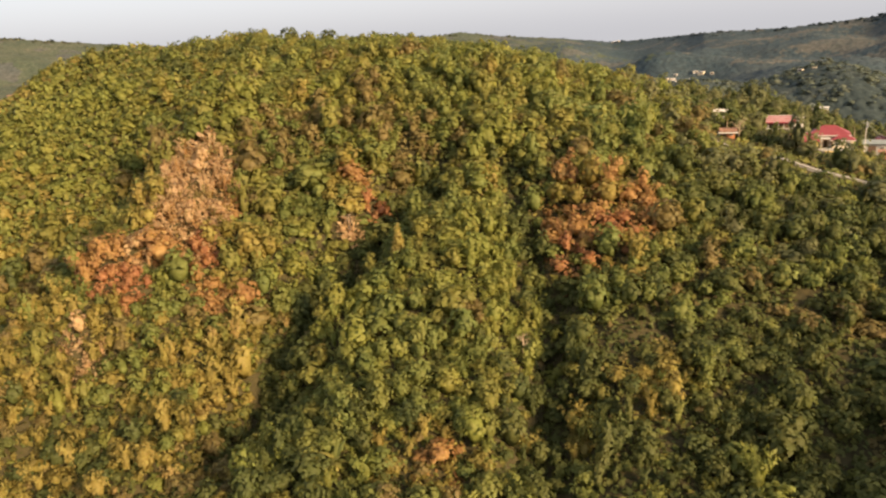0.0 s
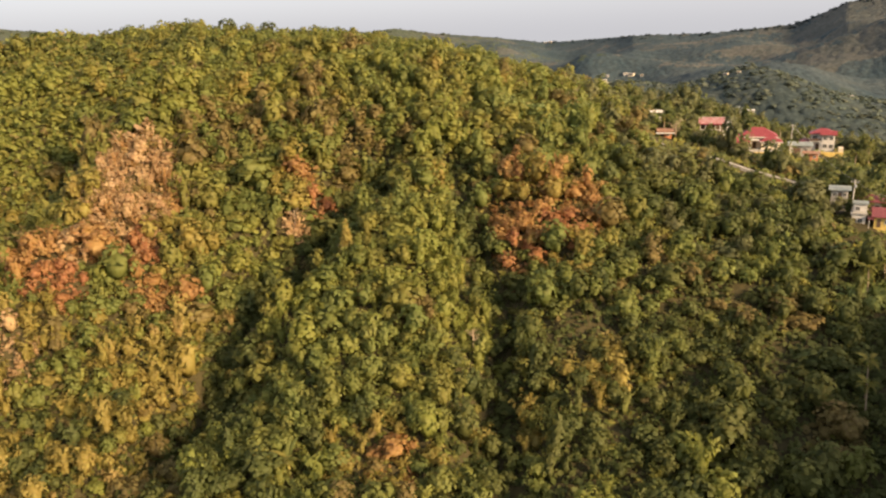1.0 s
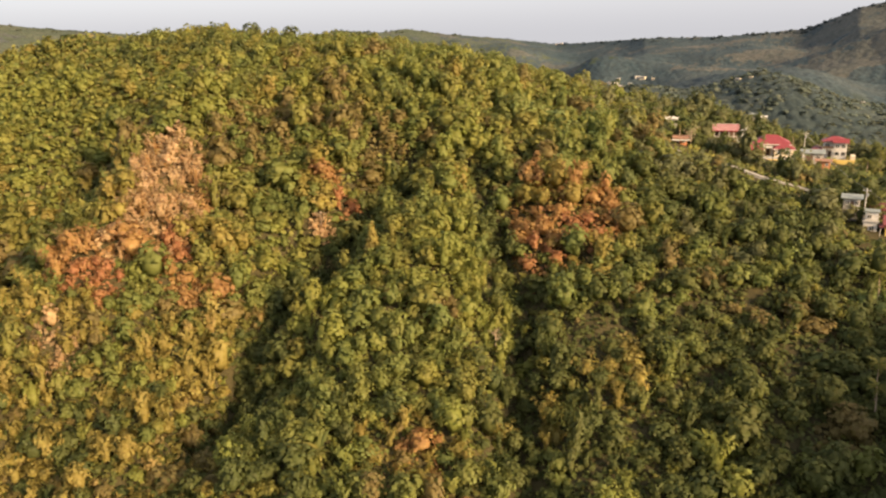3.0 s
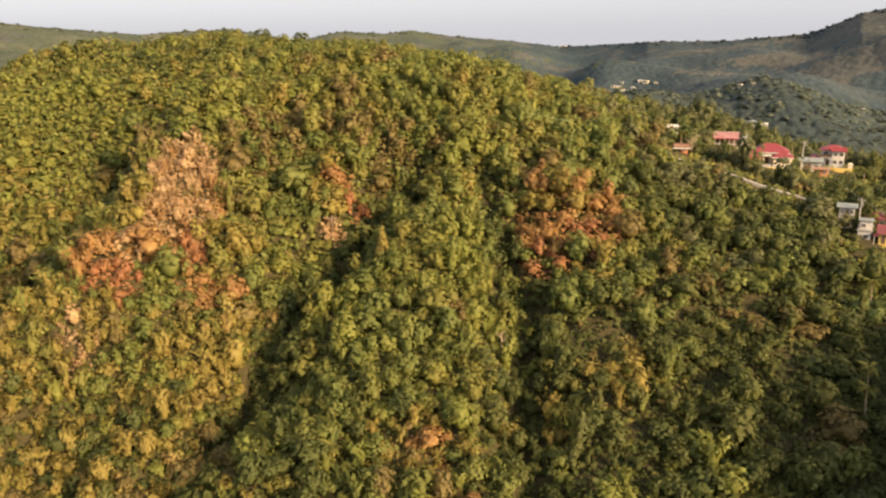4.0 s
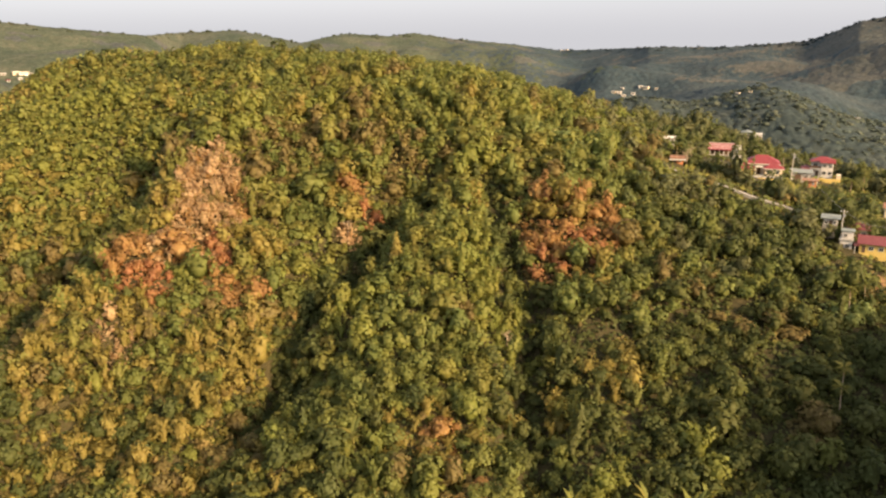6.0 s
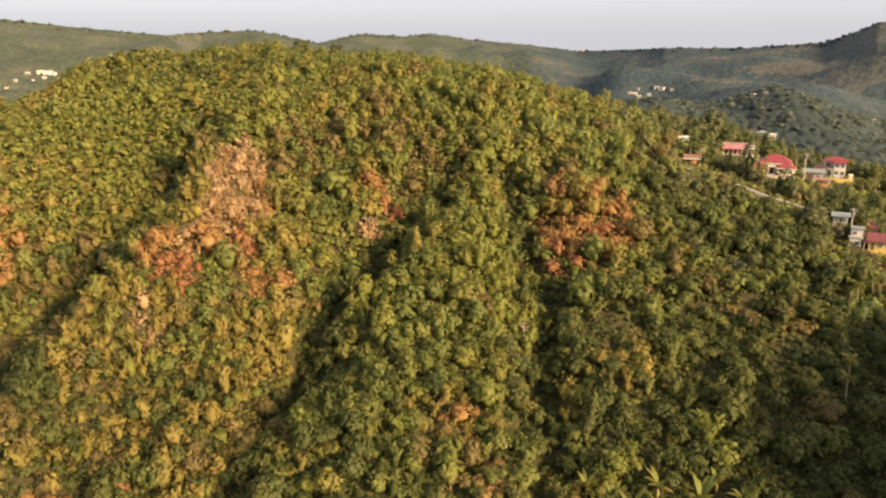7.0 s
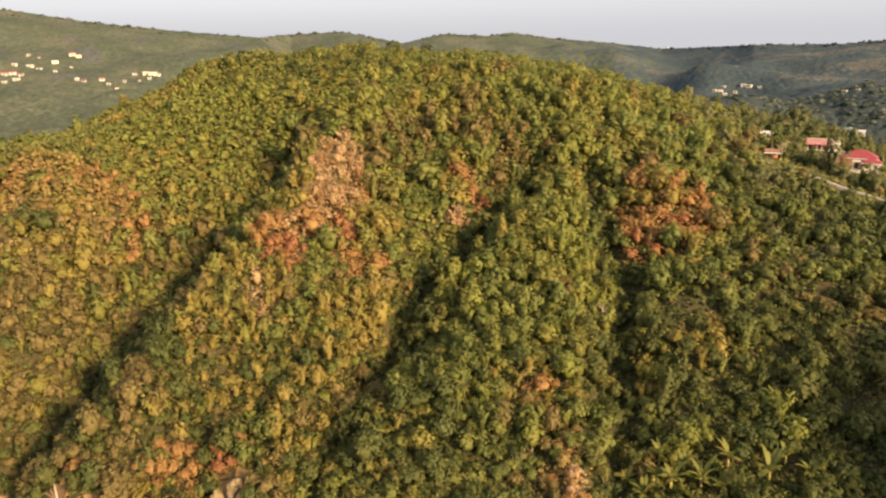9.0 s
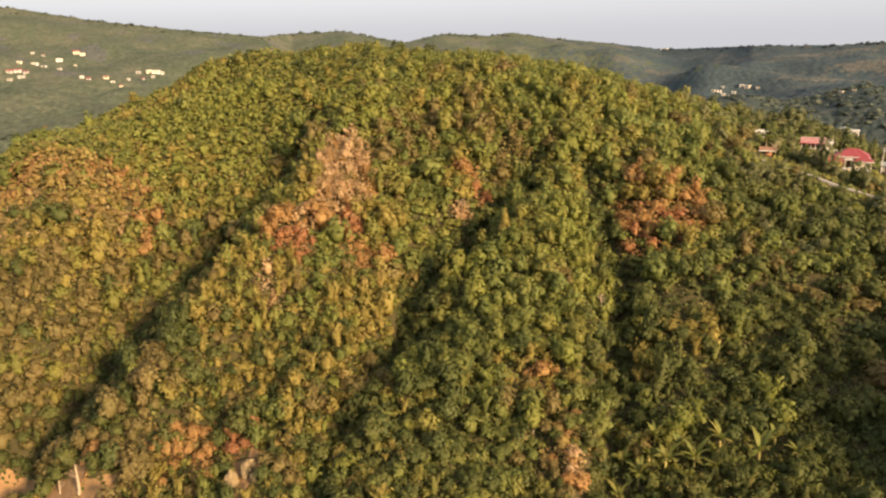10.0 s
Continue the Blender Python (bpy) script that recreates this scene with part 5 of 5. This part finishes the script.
for i in range(4):
    for y0, y1, mat in ((-2.9 + i * 1.1, -2.06 + i * 1.1, ROOF_RED), (-2.05 + i * 1.1, -1.82 + i * 1.1, WHITE)):
        bm = block(bmesh.new(), -7.4, y0, 2.5, 3.1, y1, 2.62, 0.02)
        for v in bm.verts:
            v.co.z += (v.co.y + 2.9) * 0.55
        part("roof_band", bm, mat, pav)
part("upper_slab", boxed(2.4, 0.6, 2.82, 6.2, 4.3, 3.0), WHITE, pav)
for q in ((2.7, 0.8), (5.7, 0.8), (2.7, 4.0), (5.7, 4.0)):
    part("roof_post", boxed(q[0], q[1], 3.0, q[0] + 0.2, q[1] + 0.2, 4.1), WHITE, pav)
part("upper_rail", boxed(2.5, 0.7, 4.1, 6.1, 0.85, 4.25), WHITE, pav)
fence = thing("balustrade", facing(127.5, 281.5, 61.0, 25), "white balustrade wall with posts in front of the pavilion", "wall", "walls by the houses")
part("wall_base", boxed(-8, -0.15, -6, 8, 0.15, -0.25), WHITE, fence)
part("top_rail", boxed(-8.1, -0.2, 0.85, 8.1, 0.2, 1.0), WHITE, fence)
for i in range(17):
    part("post", boxed(-8 + i * 0.985, -0.12, -0.25, -7.76 + i * 0.985, 0.12, 0.85), WHITE, fence)
# White two-storey house on its yellow terrace.
house("two_storey_house", facing(167.5, 276, 53.4, 31), "white two-storey house with a red roof on a yellow terrace wall",
      [(-4.2, -3, 4.2, 3.5, -5, 6.2, WHITE, "hip", 1.9, ROOF_RED), (-0.2, -5.0, 4.2, -3.1, -5, 6.1, WHITE, "gable", 1.6, ROOF_RED), (-7.5, -4.2, -4.5, 2.5, -5, 3.0, CREAM, "hip", 1.3, ROOF_DULL)],
      [(1.0, -5.0, 4.9, 1.2, 1.2), (3.1, -5.0, 4.9, 1.2, 1.2), (-2.6, -3.0, 4.9, 1.6, 1.2), (1.0, -5.0, 1.9, 1.3, 1.3), (3.2, -5.0, 1.9, 1.3, 1.3), (-6.0, -4.2, 1.6, 1.4, 1.1)],
      [(-1.6, -3.0, 0.2, 1.2, 2.2)],
      [("balcony", (-4.3, -4.6, 3.4, -0.4, -3.05, 3.6), WHITE), ("balcony_rail", (-4.3, -4.7, 3.65, -0.4, -4.6, 4.6), TIMBER), ("terrace_wall", (-4.5, -8.4, -7, 7.4, -8.0, 0.1), YELLOW), ("terrace_floor", (-4.5, -7.9, -7, 7.4, -5.2, -0.2), GREY_WALL),
       ("stair_wall", (5.8, -7.9, -7, 7.4, -3.2, 1.6), CREAM), ("column", (-4.3, -4.7, -5, -4.05, -4.45, 3.4), WHITE), ("column", (-0.7, -4.7, -5, -0.45, -4.45, 3.4), WHITE)])
# Smaller houses.
house("small_white_house", facing(184, 373, 55.9, 27), "small white house with a pale sheet roof among trees",
      [(-5.5, -3, -0.4, 3, -14, 3.6, WHITE, "gable", 1.2, ROOF_GREY), (0.3, -2.2, 4.6, 3, -14, 3.0, WHITE, "flat", 0, WHITE)], [(-3, -3, 1.9, 1.4, 1.1), (2.4, -2.2, 1.7, 1.4, 1.1)], [(3.8, -2.2, 0, 0.9, 2.0)])
house("outbuilding", facing(140.5, 274.5, 58.6, 25), "small white flat-roofed outbuilding behind the bungalow", [(-1.9, -1.4, 1.9, 1.4, -4, 2.9, WHITE, "flat", 0, WHITE), (0.4, -2.6, 2.6, -1.5, -4, 2.0, CREAM, "flat", 0, GREY_WALL)], [(-0.9, -1.4, 1.7, 0.9, 0.9)], [(1.4, -2.6, 0, 0.8, 1.9)])
house("hut", facing(99, 272, 67.5, 20), "pale-roofed hut half hidden by trees", [(-1.9, -1.6, 1.9, 1.6, -4, 3.3, GREY_WALL, "gable", 0.8, WHITE)], [(0.8, -1.6, 2.2, 0.9, 0.8)], [(-0.9, -1.6, 0.3, 0.8, 1.9)])
house("shack", facing(89.5, 238.5, 66.0, 20), "low shack with a rusty sheet roof by the lane", [(-2.0, -1.6, 2.0, 1.8, -3, 2.1, ORANGE_WALL, "gable", 0.9, ROOF_BROWN)], [(1.0, -1.6, 1.2, 0.9, 0.8)], [(-0.9, -1.6, 0, 0.9, 1.9)], [("eave_board", (-2.9, -3.6, 1.6, 2.9, -1.7, 1.8), WHITE)])
house("grey_roofed_house", facing(117.4, 184.8, 55.2, 32), "small house with a grey-green sheet roof among trees", [(-2.0, -1.6, 2.0, 1.8, -4, 2.6, GREY_WALL, "gable", 1.0, ROOF_GREY)], [(-1.1, -1.6, 1.4, 0.9, 0.9), (1.2, -1.6, 1.4, 0.8, 0.9)], [(0.1, -1.6, 0, 0.8, 2.0)])
house("yellow_house", facing(125.2, 174.6, 49.9, 33), "yellow house with a dull red gable roof and three windows",
      [(-3.6, -3.0, 6.2, 3.0, -4, 2.6, YELLOW, "gable", 2.0, ROOF_DULL)], [(-0.6, -3.0, 1.4, 1.1, 1.0), (1.9, -3.0, 1.4, 1.1, 1.0), (4.2, -3.0, 1.4, 1.1, 1.0), (-3.6, 0.5, 1.4, 1.1, 1.0, "side")], [(-2.5, -3.0, 0, 0.9, 2.1)],
      [("porch_post", (-4.8, -4.1, -3, -4.65, -3.95, 2.1), WHITE), ("porch_roof", (-5.1, -4.4, 2.15, -3.65, -0.5, 2.3), ROOF_DULL)])
house("red_roofed_house", facing(127.5, 186.0, 51.2, 33), "house with a dull red hip roof and cream wall", [(-2.6, -2.2, 2.6, 2.4, -4, 2.8, CREAM, "hip", 1.6, ROOF_DULL)], [(-1.2, -2.2, 1.5, 1.0, 0.9), (1.4, -2.2, 1.5, 1.0, 0.9)], [(0.1, -2.2, 0, 0.8, 2.0)])
house("narrow_white_house", facing(118.6, 177.6, 49.6, 33), "narrow unfinished white and grey two-storey house", [(-1.6, -1.5, 1.6, 2.0, -4, 3.2, WHITE, "flat", 0, GREY_WALL), (-1.4, -1.0, 1.7, 2.0, 3.55, 5.8, WHITE, "flat", 0, ROOF_GREY)], [(0.4, -1.5, 1.6, 1.0, 1.1), (-0.4, -1.0, 4.6, 0.9, 0.9)], [(-0.9, -1.5, 0, 0.8, 2.0)])
house("distant_red_house", facing(166, 224, 48.0, 32), "small house with an orange-red roof past the lane", [(-3.5, -2.4, 3.5, 2.4, -3, 3.0, CREAM, "gable", 1.5, ROOF_BROWN)], [(1.2, -2.4, 1.6, 1.1, 1.0)], [(-1.0, -2.4, 0, 0.9, 2.0)])
house("garage", facing(151, 263, 54.5, 28), "grey sheet-roofed garage between the houses", [(-3.6, -2.5, 3.6, 3, -4, 3.0, GREY_WALL, "gable", 1.2, ROOF_GREY)], [(2.0, -2.5, 1.6, 1.1, 1.0)], [(-1.0, -2.5, 0, 2.4, 2.3)])
house("orange_shed", facing(149, 252, 53.6, 28), "small orange-walled shed below the houses", [(-2.2, -1.4, 2.2, 1.4, -3, 2.5, ORANGE_WALL, "gable", 0.8, ROOF_BROWN)], [(1.1, -1.4, 1.4, 0.8, 0.8)], [(-0.8, -1.4, 0, 0.9, 1.9)])


def power_pole(x, y, z, h):
    ob = thing("power_pole", pose(x, y, z, 0, 0, -28), "slim concrete power pole with a crossarm", "pole", "power poles")
    part("shaft", tube(bmesh.new(), [(0, 0, -2), (0, 0, h * 0.5), (0, 0, h)], (0.19, 0.16, 0.12), 8), POLE, ob)
    part("crossarm", boxed(-1.0, -0.07, h - 0.7, 1.0, 0.07, h - 0.55), METAL, ob)
    for q in (-0.85, 0, 0.85):
        part("insulator", tube(bmesh.new(), [(q, 0, h - 0.545), (q, 0, h - 0.3)], (0.06, 0.04), 6), WHITE, ob)
    part("lamp_drum", tube(bmesh.new(), [(0.3, 0, h - 2.2), (0.3, 0, h - 1.3)], (0.22, 0.22), 8), METAL, ob)
    return Vector((x, y, z + h - 0.3))


tops = [power_pole(142.5, 254.5, 55.0, 11.5), power_pole(118.8, 181.0, 50.5, 10.5), power_pole(131, 176.0, 48.0, 9.0), power_pole(158, 262, 50.5, 8.5)]
for a, b in ((0, 3), (0, 1), (1, 2)):
    bm = bmesh.new()
    p, q = tops[a], tops[b]
    tube(bm, [p.lerp(q, f) - Vector((0, 0, 1.6 * 4 * f * (1 - f))) for f in np.linspace(0, 1, 9)], [0.03] * 9, 4)
    me = bpy.data.meshes.new("cable")
    bm.to_mesh(me)
    bm.free()
    me.materials.append(METAL)
    tagged(new("power_cable", me), "dark sagging cable strung between power poles", "cable", "power cables")


# ---- distant villages ----
def far_house(x, y, w, d, h, turn, wall, roof, kindof, up=0.0):
    z = height(x, y) + up
    house("village_house", facing(x, y, z, turn), "small pale village house among distant trees", [(-w / 2, -d / 2, w / 2, d / 2, -4, h, wall, kindof, d * 0.22, roof)],
          [(-w * 0.22, -d / 2, h * 0.55, 1.2, 1.2), (w * 0.22, -d / 2, h * 0.55, 1.2, 1.2)], [(0, -d / 2, h * 0.0 + 0.1, 1.0, 2.1)], (), "distant village houses")


r = random.Random(5)
VILLAGE = ((-32.5, 1204, 11, 6, WHITE), (-33.5, 1061, 12, 7, WHITE), (-32.6, 1064, 17, 7, CREAM), (-32.1, 1048, 13, 5, WHITE), (-34.2, 1033, 16, 7, ROOF_RED), (-33.7, 1032, 17, 7, ROOF_RED), (-33.3, 1024, 14, 6, ROOF_DULL), (-33.6, 1012, 18, 5, WHITE), (-34.3, 1010, 12, 5, CREAM),
           (-31.0, 1160, 18, 9, WHITE), (-31.2, 1024, 9, 6, WHITE), (-29.9, 1203, 19, 9, ROOF_RED), (-29.5, 1196, 16, 9, CREAM), (-30.1, 1140, 8, 5, WHITE), (-30.0, 963, 10, 8, WHITE), (-29.6, 955, 11, 6, ROOF_RED), (-28.5, 959, 13, 6, ROOF_BROWN), (-28.1, 943, 10, 5, WHITE), (-27.6, 935, 9, 4, ROOF_DULL),
           (-27.0, 963, 8, 6, WHITE), (-26.2, 1054, 12, 8, WHITE), (-25.5, 1052, 16, 9, WHITE), (-25.0, 1046, 22, 8, CREAM), (-25.3, 1030, 11, 6, WHITE), (-24.6, 1040, 9, 6, WHITE), (-31.9, 1184, 8, 7, ROOF_DULL), (-26.0, 1020, 9, 5, ROOF_RED),
           (16.3, 1000, 11, 5, WHITE), (16.7, 1000, 13, 5, WHITE), (17.0, 992, 12, 5, WHITE), (17.4, 870, 11, 5, CREAM), (16.9, 1012, 9, 5, WHITE), (18.2, 1015, 12, 6, WHITE), (18.6, 1011, 16, 6, WHITE), (19.3, 1003, 9, 5, CREAM), (17.7, 1000, 10, 5, WHITE), (17.2, 975, 8, 5, ROOF_GREY),
           (24.7, 687, 8, 5, WHITE), (25.5, 679, 6, 5, CREAM), (12.6, 1840, 16, 9, WHITE), (12.9, 1835, 12, 7, GREY_WALL), (32.3, 686, 8, 5, WHITE))
for az, dist, w, h, roof in VILLAGE:
    a = radians(az)
    far_house(-10 + math.sin(a) * dist, -30 + math.cos(a) * dist, w * 0.44, w * 0.32, h * 0.36, az + r.uniform(-25, 25), (WHITE, CREAM, GREY_WALL)[int(w + h) % 3], roof, "flat" if roof in (WHITE, CREAM) else "gable", 3.0)
